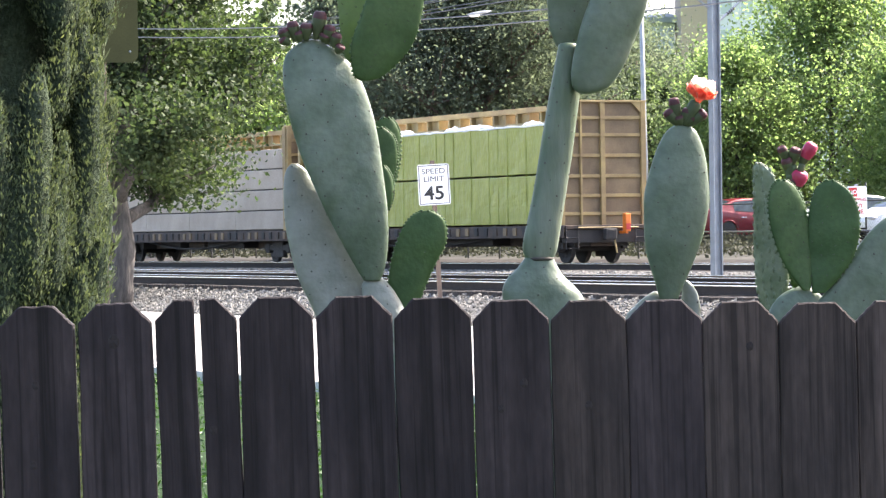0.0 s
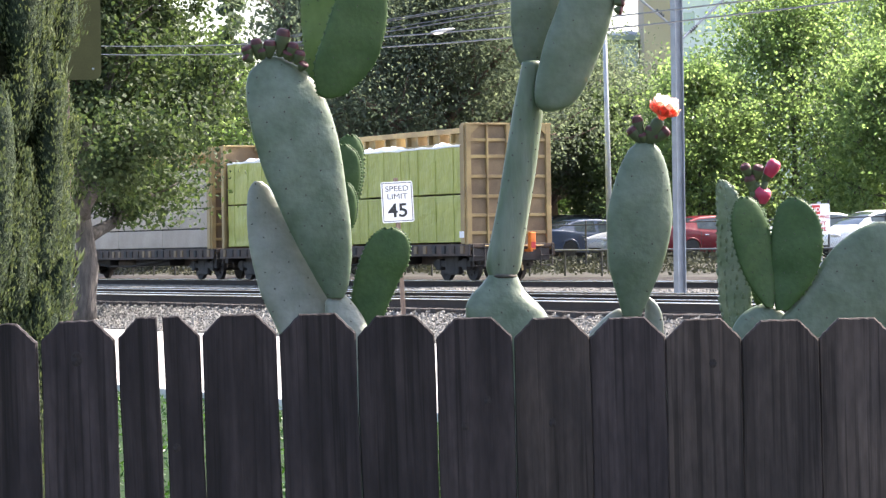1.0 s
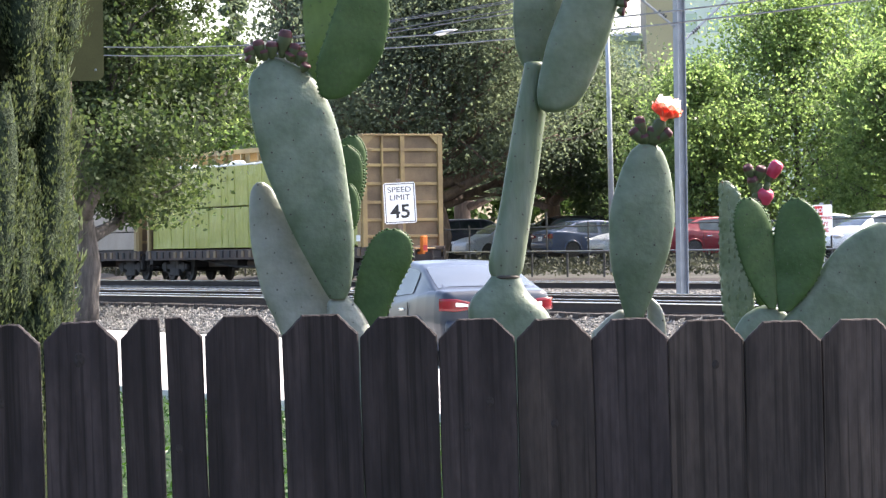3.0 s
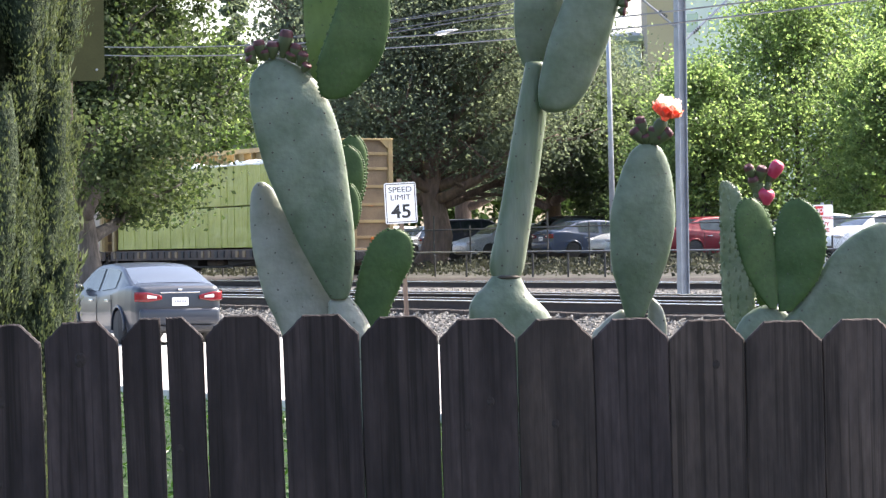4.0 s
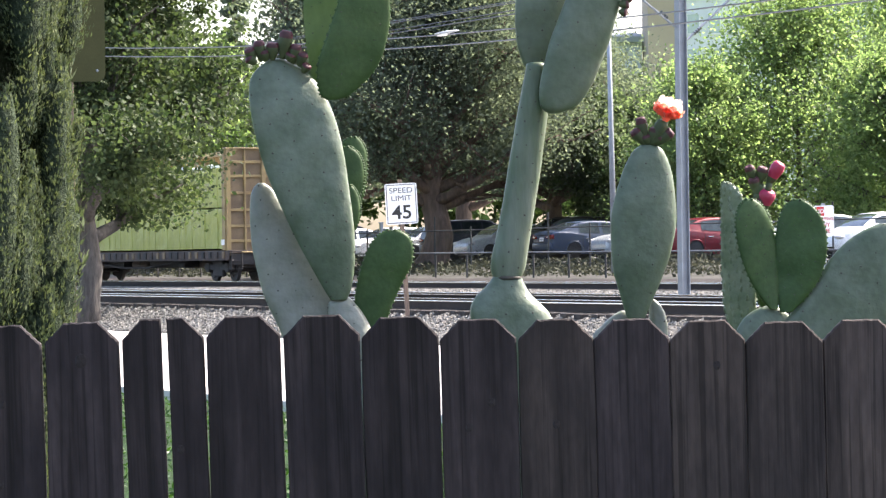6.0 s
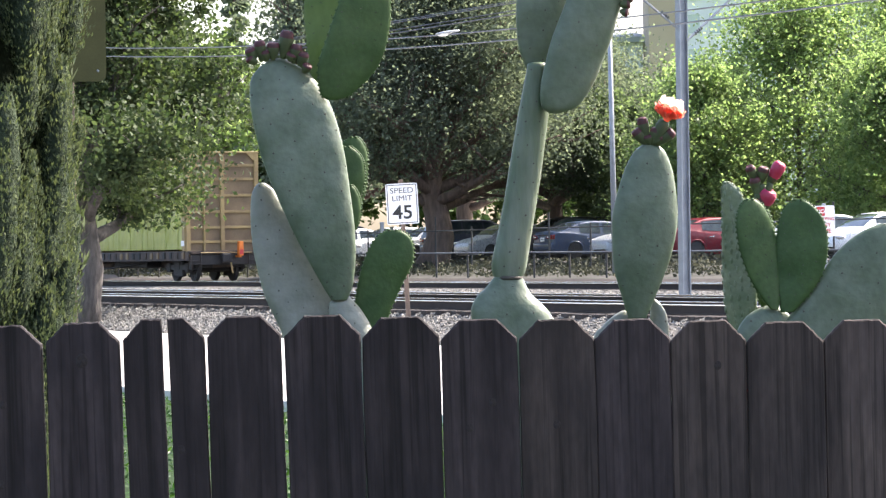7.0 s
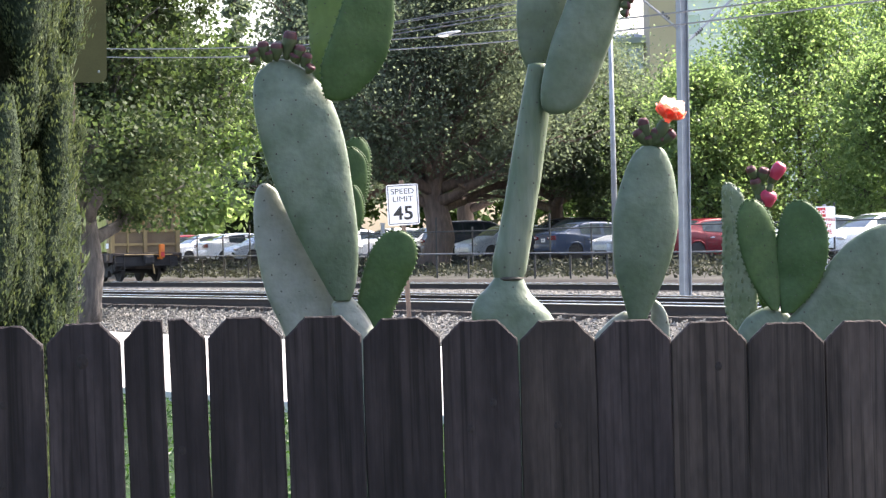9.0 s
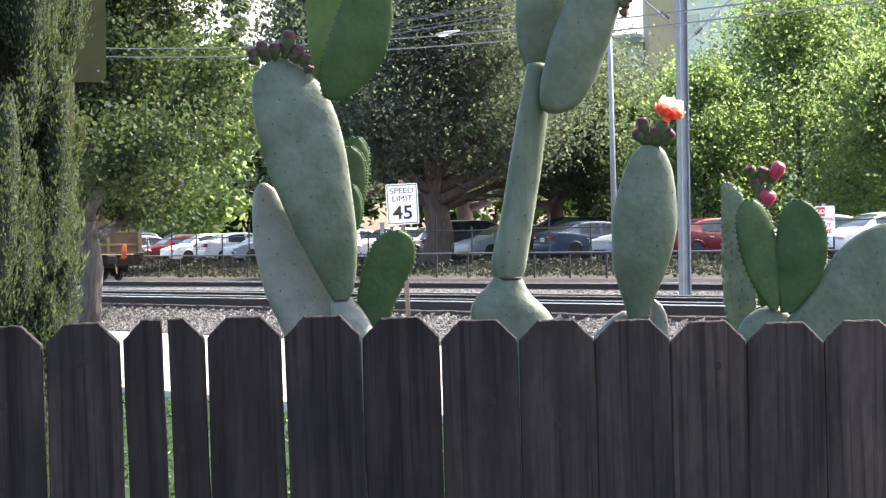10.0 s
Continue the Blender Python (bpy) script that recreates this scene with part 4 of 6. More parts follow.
    tube(bm, [(-1.1, 3.6, 0.85), (-1.1, 9.0, 0.5), (-1.1, 11.6, 0.5), (-1.1, 15.9, 0.85)], 0.035, 6)
    part("brake_rod", bm, M["truckiron"], car)
    # trucks and wheels
    for yc in (1.95, Lc - 1.95):
        bm = bmesh.new()
        for sx in (-1, 1):
            box(bm, sx * 1.0 - 0.08, sx * 1.0 + 0.08, yc - 1.25, yc + 1.25, 0.42, 0.62, bev=0.03)
            box(bm, sx * 1.0 - 0.09, sx * 1.0 + 0.09, yc - 0.45, yc + 0.45, 0.18, 0.78, bev=0.05)
            for q in (-0.89, 0.89):
                box(bm, sx * 1.0 - 0.11, sx * 1.0 + 0.11, yc + q - 0.16, yc + q + 0.16, 0.33, 0.68, bev=0.04)
        box(bm, -1.1, 1.1, yc - 0.2, yc + 0.2, 0.45, 0.72)
        box(bm, -0.9, 0.9, yc - 1.6, yc - 1.2, 0.5, 1.0)
        part("truck", bm, M["truckiron"], car, "black grimy truck frame")
        for q in (-0.89, 0.89):
            bm = bmesh.new()
            for sx in (-1, 1):
                x = sx * 0.755
                tube(bm, [(x - 0.07, 0, 0), (x - 0.065, 0, 0), (x + 0.065, 0, 0), (x + 0.07, 0, 0)], [0.3, 0.42, 0.42, 0.3], 24)
            tube(bm, [(-1.05, 0, 0), (1.05, 0, 0)], 0.08, 10)
            for k in range(6):
                r = 0.24
                box(bm, -0.86, -0.83, r * math.cos(k * 1.047) - 0.04, r * math.cos(k * 1.047) + 0.04, r * math.sin(k * 1.047) - 0.04, r * math.sin(k * 1.047) + 0.04)
            w = part("wheelset", bm, M["truckiron"], car, "", False, Matrix.Translation((0, yc + q, 0.42)))
            WHEELS.append((w, yc + q))
    for y0, f in ((0.0, -1), (Lc, 1)):
        bm = bmesh.new()
        box(bm, -0.12, 0.12, min(y0, y0 + f * 0.305), max(y0, y0 + f * 0.305), 0.72, 0.98, bev=0.03)
        box(bm, -0.2, 0.2, y0 + f * 0.2 - 0.1, y0 + f * 0.2 + 0.1, 0.68, 1.02, bev=0.05)
        part("coupler", bm, M["truckiron"], car)
        bm = bmesh.new()
        tube(bm, [(-1.0, y0 + f * 0.12, 1.05), (1.0, y0 + f * 0.12, 1.05)], 0.02, 6)
        tube(bm, [(0.15, y0 + f * 0.2, 0.72), (0.2, y0 + f * 0.24, 0.3)], 0.03, 6)
        part("grab_iron", bm, M["caryellow"], car)
        for sx in (-1, 1):
            bm = bmesh.new()
            for z in (0.45, 0.75):
                tube(bm, [(sx * 1.35, y0 + f * 0.02, z), (sx * 0.95, y0 + f * 0.02, z)], 0.018, 6)
            for x in (1.35, 0.95):
                tube(bm, [(sx * x, y0 + f * 0.02, 0.42), (sx * x, y0 + f * 0.02, 1.1)], 0.018, 6)
            part("sill_step", bm, M["truckiron"], car)
    return car


green_car = freight_car("freight_car", "greenwrap", "yellow centre-beam flat car loaded with yellow-green wrapped timber", 1)
beige_car = freight_car("freight_car", "beigewrap", "yellow centre-beam flat car loaded with grey-beige wrapped timber", 2)
lead_car = freight_car("freight_car", "beigewrap", "centre-beam flat car further ahead loaded with grey-beige wrapped timber", 3)
bm = bmesh.new()
box(bm, 0.36, 0.54, -0.5, -0.3, 0.92, 1.45, bev=0.03)
box(bm, 0.42, 0.48, -0.42, 0.02, 0.86, 0.94)
marker = part("end_marker", bm, M["orange"], green_car, "orange end-of-train marker")
part("marker_lens", boxed(0.38, 0.52, -0.515, -0.495, 0.97, 1.15), M["red"], marker, "red lens")
part("side_plate", boxed(-1.43 - 0.055, -1.43 - 0.05, 0.3, 0.6, 1.3, 1.5), M["signwhite"], green_car, "small white plate")


# ---- road car ----
def road_car(name, label, col, style="sedan", group=""):
    """A car heading along +y, its middle at the origin, wheels on z = 0."""
    car = thing(name, Matrix.Identity(4), label, "car", group)
    suv = style == "suv"
    L, W, H = (4.65, 1.82, 1.70) if suv else (4.62, 1.77, 1.49)
    mat_ = paint(name + "_paint", col)
    # along the length, from the tail (-) to the nose (+)
    ys = [-2.31, -2.29, -2.22, -2.0, -1.7, -1.35, -0.9, -0.3, 0.3, 0.8, 1.15, 1.5, 1.8, 2.05, 2.2, 2.29, 2.31]
    deck = [0.86, 0.99, 1.045, 1.075, 1.075, 1.05, 0.99, 0.94, 0.93, 0.95, 0.96, 0.92, 0.86, 0.78, 0.70, 0.60, 0.52]
    if suv:
        deck = [0.75, 1.02, 1.08, 1.08, 1.07, 1.06, 1.05, 1.04, 1.04, 1.06, 1.07, 1.04, 1.0, 0.93, 0.84, 0.7, 0.6]
    wid = [0.70, 0.83, 0.91, 0.96, 0.985, 1.0, 1.0, 1.0, 1.0, 1.0, 1.0, 0.99, 0.97, 0.92, 0.84, 0.75, 0.68]
    low = [0.36, 0.30, 0.26, 0.23, 0.21, 0.2, 0.19, 0.19, 0.19, 0.19, 0.2, 0.21, 0.22, 0.23, 0.25, 0.3, 0.36]

    def shell(y, v):
        top, w, lo = pick(ys, deck, y), pick(ys, wid, y) * W / 2, pick(ys, low, y)
        # v: -1 left sill ... 0 centre line on top ... 1 right sill
        a = abs(v)
        if a < 0.45:
            x, z = a / 0.45 * w * 0.86, top + 0.015 * (1 - (a / 0.45) ** 2)
        elif a < 0.6:
            k = (a - 0.45) / 0.15
            x, z = w * (0.86 + 0.10 * math.sin(k * 1.57)), top - 0.10 * (1 - math.cos(k * 1.57))
        else:
            k = (a - 0.6) / 0.4
            x, z = w * (0.96 + 0.04 * math.sin(k * 2.6) - 0.06 * k * k), top - 0.10 - (top - 0.10 - lo) * k
        z += 0.012 * math.exp(-((a - 0.66) / 0.03) ** 2)
        return (math.copysign(x, v), y, z)

    yy = sorted(set(ys + lin(-2.31, 2.31, 60)))
    vv = lin(-1, 1, 57)
    vs, fs = grid_surface(shell, yy, vv)
    n = len(vv)
    # wheel arches are cut out of the flanks
    keep = []
    for f in fs:
        c = sum((Vector(vs[i]) for i in f), Vector()) / 4
        if any((c.y - wy) ** 2 + (c.z - 0.33) ** 2 < 0.345 ** 2 for wy in (-1.36, 1.34)) and abs(c.x) > 0.6:
            continue
        keep.append(f)
    keep += [tuple(range(n))[::-1], tuple(len(vs) - n + i for i in range(n))]
    body = mesh_part("body", vs, keep, mat_, car, smooth=True)
    part("underbody", boxed(-W / 2 + 0.2, W / 2 - 0.2, -2.1, 2.1, 0.2, 0.6), M["trim"], car, "dark underbody")
    # cabin
    gy = [-2.02, -1.75, -1.45, -1.15, -0.9, -0.4, 0.1, 0.45, 0.75, 1.05, 1.32]
    gz = [1.06, 1.16, 1.285, 1.395, 1.455, 1.49, 1.485, 1.45, 1.34, 1.16, 0.96]
    if suv:
        gy = [-2.24, -2.17, -2.08, -1.9, -1.6, -0.6, 0.1, 0.4, 0.7, 1.0, 1.3]
        gz = [1.08, 1.3, 1.5, 1.62, 1.68, 1.70, 1.69, 1.64, 1.5, 1.3, 1.06]

    def cabin(y, v, off=0.0):
        top, base = pick(gy, gz, y), pick(ys, deck, y) - 0.06
        a = abs(v)
        wb = pick(ys, wid, y) * W / 2 * 0.95
        hgt = max(top - base, 0.02)
        wt = wb - 0.30 * hgt / 0.55 * 0.62
        if a < 0.5:
            x, z = a / 0.5 * wt * 0.9, top - 0.025 * (a / 0.5) ** 2 * min(1, hgt * 3)
        elif a < 0.62:
            k = (a - 0.5) / 0.12
            x, z = wt * (0.9 + 0.1 * math.sin(k * 1.57)), top - 0.025 - 0.06 * (1 - math.cos(k * 1.57)) * min(1, hgt * 3)
        else:
            k = (a - 0.62) / 0.38
            x, z = wt + (wb - wt) * k ** 1.1, top - 0.085 - (top - 0.085 - base) * k
            if top - 0.085 < base:
                z = base
        p = Vector((math.copysign(x, v), y, z))
        if off:
            c = Vector((0, -0.35, 0.9))
            d = p - c
            p += Vector((d.x * 1.0, d.y * 0.35, d.z * 0.8)).normalized() * off
        return p

    vs, fs = grid_surface(cabin, sorted(set(gy + lin(gy[0], gy[-1], 40))), lin(-1, 1, 41))
    mesh_part("cabin", vs, fs, mat_, car, smooth=True)

    def pane(name_, y0, y1, v0, v1, label_="", mt="glass"):
        vs, fs = grid_surface(lambda y, v: cabin(y, v, 0.012), lin(y0, y1, 9), lin(v0, v1, 11))
        return mesh_part(name_, vs, fs, M[mt], car, label_, True)

    if suv:
        pane("rear_window", -2.2, -1.98, -0.5, 0.5)
        pane("windscreen", 0.5, 1.18, -0.52, 0.52)
        sides = ((-1.85, -1.1), (-1.02, -0.12), (-0.04, 0.78))
    else:
        pane("rear_window", -1.86, -1.12, -0.5, 0.5, "dark rear window reflecting the sky")
        pane("windscreen", 0.52, 1.22, -0.52, 0.52)
        sides = ((-1.08, -0.2), (-0.06, 0.72))
    for y0, y1 in sides:
        for sg in (-1, 1):
            pane("side_window", y0, y1, sg * 0.64, sg * 0.93, "", "sideglass")
    for sg in (-1, 1):
        bm = bmesh.new()
        bmesh.ops.create_uvsphere(bm, u_segments=14, v_segments=8, radius=0.11, matrix=Matrix.Translation((sg * (W / 2 + 0.06), 0.78, 1.02)) @ Matrix.Diagonal((1.1, 0.6, 0.75, 1)))
        part("mirror", bm, mat_, car, "", True)
        for z in (0.78,):
            for y in (-0.75, 0.2):
                part("door_handle", boxed(sg * (W / 2 - 0.01) - 0.02, sg * (W / 2 - 0.01) + 0.02, y - 0.1, y + 0.1, z, z + 0.035, bev=0.01), M["chrome"], car)
        for y in (-0.98, -0.1, 0.95):
            part("door_seam", boxed(sg * (W / 2 - 0.012) - 0.006, sg * (W / 2 - 0.012) + 0.006, y - 0.006, y + 0.006, 0.3, 0.9), M["trim"], car)

        def lamp_face(u, v, sg=sg):
            f = 0.40 + 0.515 * u
            y = pick([0.70, 0.83, 0.91, 0.96], [-2.31, -2.29, -2.22, -2.0], f) - 0.014
            tall = 0.07 + 0.10 * min(1.0, u * 1.8)
            return Vector((sg * (f * W / 2 + 0.012 * max(0.0, u - 0.6)), y, 0.85 + 0.02 * u + tall * (v - 0.5)))
        vs, fs = grid_surface(lamp_face, lin(0, 1, 10), lin(0, 1, 6))
        tl = mesh_part("tail_light", vs, fs if sg < 0 else [f[::-1] for f in fs], M["taillight"], car, "red tail light", True)
        sol = tl.modifiers.new("thick", "SOLIDIFY")
        sol.thickness = -0.03
        vs, fs = grid_surface(lambda u, v, sg=sg: Vector(lamp_face(0.22 + 0.4 * u, 0.38 + 0.34 * v)) + Vector((0, -0.034, 0)), lin(0, 1, 5), lin(0, 1, 4))
        mesh_part("reversing_lens", vs, fs, M["clearlens"], tl, "clear lens", True)
        bm = bmesh.new()
        bmesh.ops.create_uvsphere(bm, u_segments=14, v_segments=8, radius=0.2, matrix=Matrix.Translation((sg * 0.66, 2.1, 0.68)) @ Matrix.Diagonal((1.0, 0.9, 0.45, 1)))
        part("headlight", bm, M["clearlens"], car, "", True)
    plate = part("number_plate", boxed(-0.155, 0.155, -2.335, -2.318, 0.70, 0.85, bev=0.004), M["signwhite"], car, "pale number plate")
    for i in range(5):
        part("plate_mark", boxed(-0.115 + i * 0.048, -0.08 + i * 0.048, -2.3365, -2.334, 0.755, 0.80), M["steel"], plate)
    part("trunk_trim", boxed(-0.38, 0.38, -2.332, -2.31, 0.93, 0.952, bev=0.006), M["chrome"], car, "chrome trunk strip")
    part("trunk_seam", boxed(-0.6, 0.6, -2.318, -2.30, 0.66, 0.67), M["trim"], car)
    part("rear_bumper", boxed(-0.76, 0.76, -2.345, -2.1, 0.36, 0.66, bev=0.07), mat_, car, "", True)
    part("bumper_valance", boxed(-0.62, 0.62, -2.335, -2.2, 0.24, 0.345, bev=0.03), M["trim"], car)
    part("badge", boxed(-0.04, 0.04, -2.335, -2.29, 0.975, 1.015, bev=0.012), M["chrome"], car)
    for sg in (-1, 1):
        for wy in (-1.36, 1.34):
            bm = bmesh.new()
            x = sg * (W / 2 - 0.12)
            tube(bm, [(-0.1, 0, 0), (-0.105, 0, 0), (-0.07, 0, 0), (0.07, 0, 0), (0.105, 0, 0), (0.1, 0, 0)], [0.21, 0.28, 0.325, 0.325, 0.28, 0.21], 26, cap=False)
            wh = part("wheel", bm, M["tyre"], car, "black tyre on alloy wheel", True, Matrix.Translation((x, wy, 0.325)))
            bm = bmesh.new()
            tube(bm, [(-0.05, 0, 0), (0.05, 0, 0)], 0.215, 26)
            for k in range(5):
                q = k * 6.2832 / 5
                bmesh.ops.create_cube(bm, size=1.0, matrix=Matrix.Rotation(q, 4, "X") @ Matrix.Translation((sg * 0.07, 0, 0.11)) @ Matrix.Diagonal((0.04, 0.06, 0.2, 1)))
            part("rim", bm, M["steel"], wh, "grey alloy rim")
            bm = bmesh.new()
            tube(bm, [(sg * (W / 2 - 0.32), wy, 0.33), (sg * (W / 2 - 0.30), wy, 0.33)], 0.345, 20)
            part("wheel_well", bm, M["trim"], car)
            xa = sg * (W / 2 - 0.015)
            part("arch_lip", tube(bmesh.new(), [(xa, wy + 0.362 * math.cos(q), 0.33 + 0.362 * math.sin(q)) for q in lin(-0.2, math.pi + 0.2, 19)], 0.028, 6), mat_, car, "", True)
    return car


sedan = road_car("sedan", "blue-grey four-door sedan driving away on the road", (0.021, 0.028, 0.042))


# ---- signs ----
def letters(text, size, parent, m, material=None, bold=0.012):
    cu = bpy.data.curves.new("text", "FONT")
    cu.body, cu.size, cu.align_x, cu.align_y, cu.extrude, cu.offset = text, size, "CENTER", "CENTER", 0.001, bold * size
    tmp = bpy.data.objects.new("text", cu)
    me = bpy.data.meshes.new_from_object(tmp)
    bpy.data.objects.remove(tmp)
    me.materials.clear()
    me.materials.append(material or M["black"])
    ob = new("lettering", me)
    ob.parent = parent
    ob.matrix_local = m
    return ob


def plate_bm(w, h, r, th=0.003):
    bm = bmesh.new()
    pts = []
    for cx, cz, a0 in ((w / 2 - r, h / 2 - r, 0), (-w / 2 + r, h / 2 - r, 90), (-w / 2 + r, -h / 2 + r, 180), (w / 2 - r, -h / 2 + r, 270)):
        pts += [(cx + r * math.cos(radians(a0 + k * 15)), cz + r * math.sin(radians(a0 + k * 15))) for k in range(7)]
    a = [bm.verts.new((x, -th / 2, z)) for x, z in pts]
    b = [bm.verts.new((x, th / 2, z)) for x, z in pts]
    bm.faces.new(a), bm.faces.new(b[::-1])
    for i in range(len(pts)):
        j = (i + 1) % len(pts)
        bm.faces.new((a[i], a[j], b[j], b[i]))
    bmesh.ops.recalc_face_normals(bm, faces=bm.faces)
    return bm


FLAT = Matrix.Rotation(radians(90), 4, "X")


def speed_sign():
    s = thing("speed_limit_sign", pose(-0.66, 59.0, 0.12, 0, -2.6, 14), "white speed limit sign on a thin post in the gravel", "road sign")
    part("post", boxed(-0.04, 0.04, 0.01, 0.07, -0.15, 2.9, bev=0.006), M["postwood"], s, "brown wooden post")
    p = part("sign_face", plate_bm(0.61, 0.762, 0.04, 0.006), M["signwhite"], s, "", False, Matrix.Translation((0, -0.005, 2.45)))
    bm = bmesh.new()
    w, h = 0.57, 0.722
    for x0, x1, z0, z1 in ((-w / 2, w / 2, h / 2 - 0.014, h / 2), (-w / 2, w / 2, -h / 2, -h / 2 + 0.014), (-w / 2, -w / 2 + 0.014, -h / 2 + 0.014, h / 2 - 0.014), (w / 2 - 0.014, w / 2, -h / 2 + 0.014, h / 2 - 0.014)):
        box(bm, x0, x1, -0.006, -0.003, z0, z1)
    part("border", bm, M["black"], p)
    letters("SPEED", 0.15, p, Matrix.Translation((0, -0.005, 0.245)) @ FLAT @ Matrix.Diagonal((1.12, 0.95, 1, 1)), bold=0.0)
    letters("LIMIT", 0.15, p, Matrix.Translation((0, -0.005, 0.10)) @ FLAT @ Matrix.Diagonal((1.12, 0.95, 1, 1)), bold=0.0)
    letters("45", 0.36, p, Matrix.Translation((0, -0.005, -0.17)) @ FLAT @ Matrix.Diagonal((1.08, 0.98, 1, 1)), bold=0.018)


def stopping_sign():
    s = thing("no_stopping_sign", pose(5.66, 46.7, 0.04, 0, -1.0, 14), "small white and red no stopping sign on a steel post", "road sign")
    part("post", boxed(-0.025, 0.025, 0.01, 0.05, -0.15, 2.25, bev=0.005), M["steel"], s)
    p = part("sign_face", plate_bm(0.305, 0.457, 0.025, 0.005), M["signwhite"], s, "", False, Matrix.Translation((0, -0.003, 1.99)))
    part("red_panel", boxed(-0.135, 0.0, -0.006, -0.003, 0.075, 0.21), M["red"], p, "red square with white letters")
    letters("NO", 0.085, p, Matrix.Translation((-0.068, -0.007, 0.142)) @ FLAT, M["signwhite"], 0.02)
    for i, w in enumerate(("STOPPING", "ANY", "TIME")):
        letters(w, 0.062 if i == 0 else 0.085, p, Matrix.Translation((0, -0.004, 0.03 - i * 0.09)) @ FLAT, M["red"], 0.02)


def back_sign():
    s = thing("road_sign_back", pose(-4.04, 34.7, -0.05, 0, 0, 12), "olive-brown back of a road sign on a thin post", "road sign")
    part("sign_plate", plate_bm(0.72, 1.1, 0.09, 0.006), M["signback"], s, "", False, Matrix.Translation((0, -0.04, 4.18)))
    part("post", boxed(-0.02, 0.008, -0.03, 0.0, -0.1, 4.8, bev=0.004), M["postwood"], s)
    for z in (3.75, 4.6):
        bm = bmesh.new()
        bmesh.ops.create_uvsphere(bm, u_segments=8, v_segments=6, radius=0.014)
        part("bolt", bm, M["steel"], s, "", True, Matrix.Translation((0.27, -0.045, z)))


speed_sign()
stopping_sign()
back_sign()
# ---- trees ----
def leaves_mesh(name, centres, sizes, seed, material, parent, up=0.3, ratio=0.6, label=""):
    """Many small folded leaf clumps as one mesh: a quad each, turned at random."""
    rng = np.random.default_rng(seed)
    n = len(centres)
    nrm = rng.normal(size=(n, 3))
    nrm[:, 2] += up
    nrm /= np.linalg.norm(nrm, axis=1)[:, None]
    t = rng.normal(size=(n, 3))
    t -= (t * nrm).sum(1)[:, None] * nrm
    t /= np.linalg.norm(t, axis=1)[:, None]
    b = np.cross(nrm, t)
    s = np.asarray(sizes)[:, None]
    c = np.asarray(centres)
    fold = nrm * s * 0.18
    q = np.stack([c - t * s, c - b * s * ratio + fold, c + t * s, c + b * s * ratio + fold], 1).reshape(-1, 3)
    me = bpy.data.meshes.new(name)
    me.vertices.add(n * 4)
    me.vertices.foreach_set("co", q.ravel())
    me.loops.add(n * 4)
    me.loops.foreach_set("vertex_index", np.arange(n * 4))
    me.polygons.add(n)
    me.polygons.foreach_set("loop_start", np.arange(n) * 4)
    me.update(calc_edges=True)
    me.materials.append(material)
    ob = new(name, me)
    ob.parent = parent
    return tagged(ob, label)


def limb_path(rnd, p, d, length, k=6, wander=0.25, lift=0.1):
    pts = [Vector(p)]
    d = Vector(d).normalized()
    for i in range(k):
        d = (d + Vector((rnd.uniform(-1, 1), rnd.uniform(-1, 1), rnd.uniform(-0.6, 1) * 0.7 + lift)) * wander).normalized()
        pts.append(pts[-1] + d * length / k)
    return pts


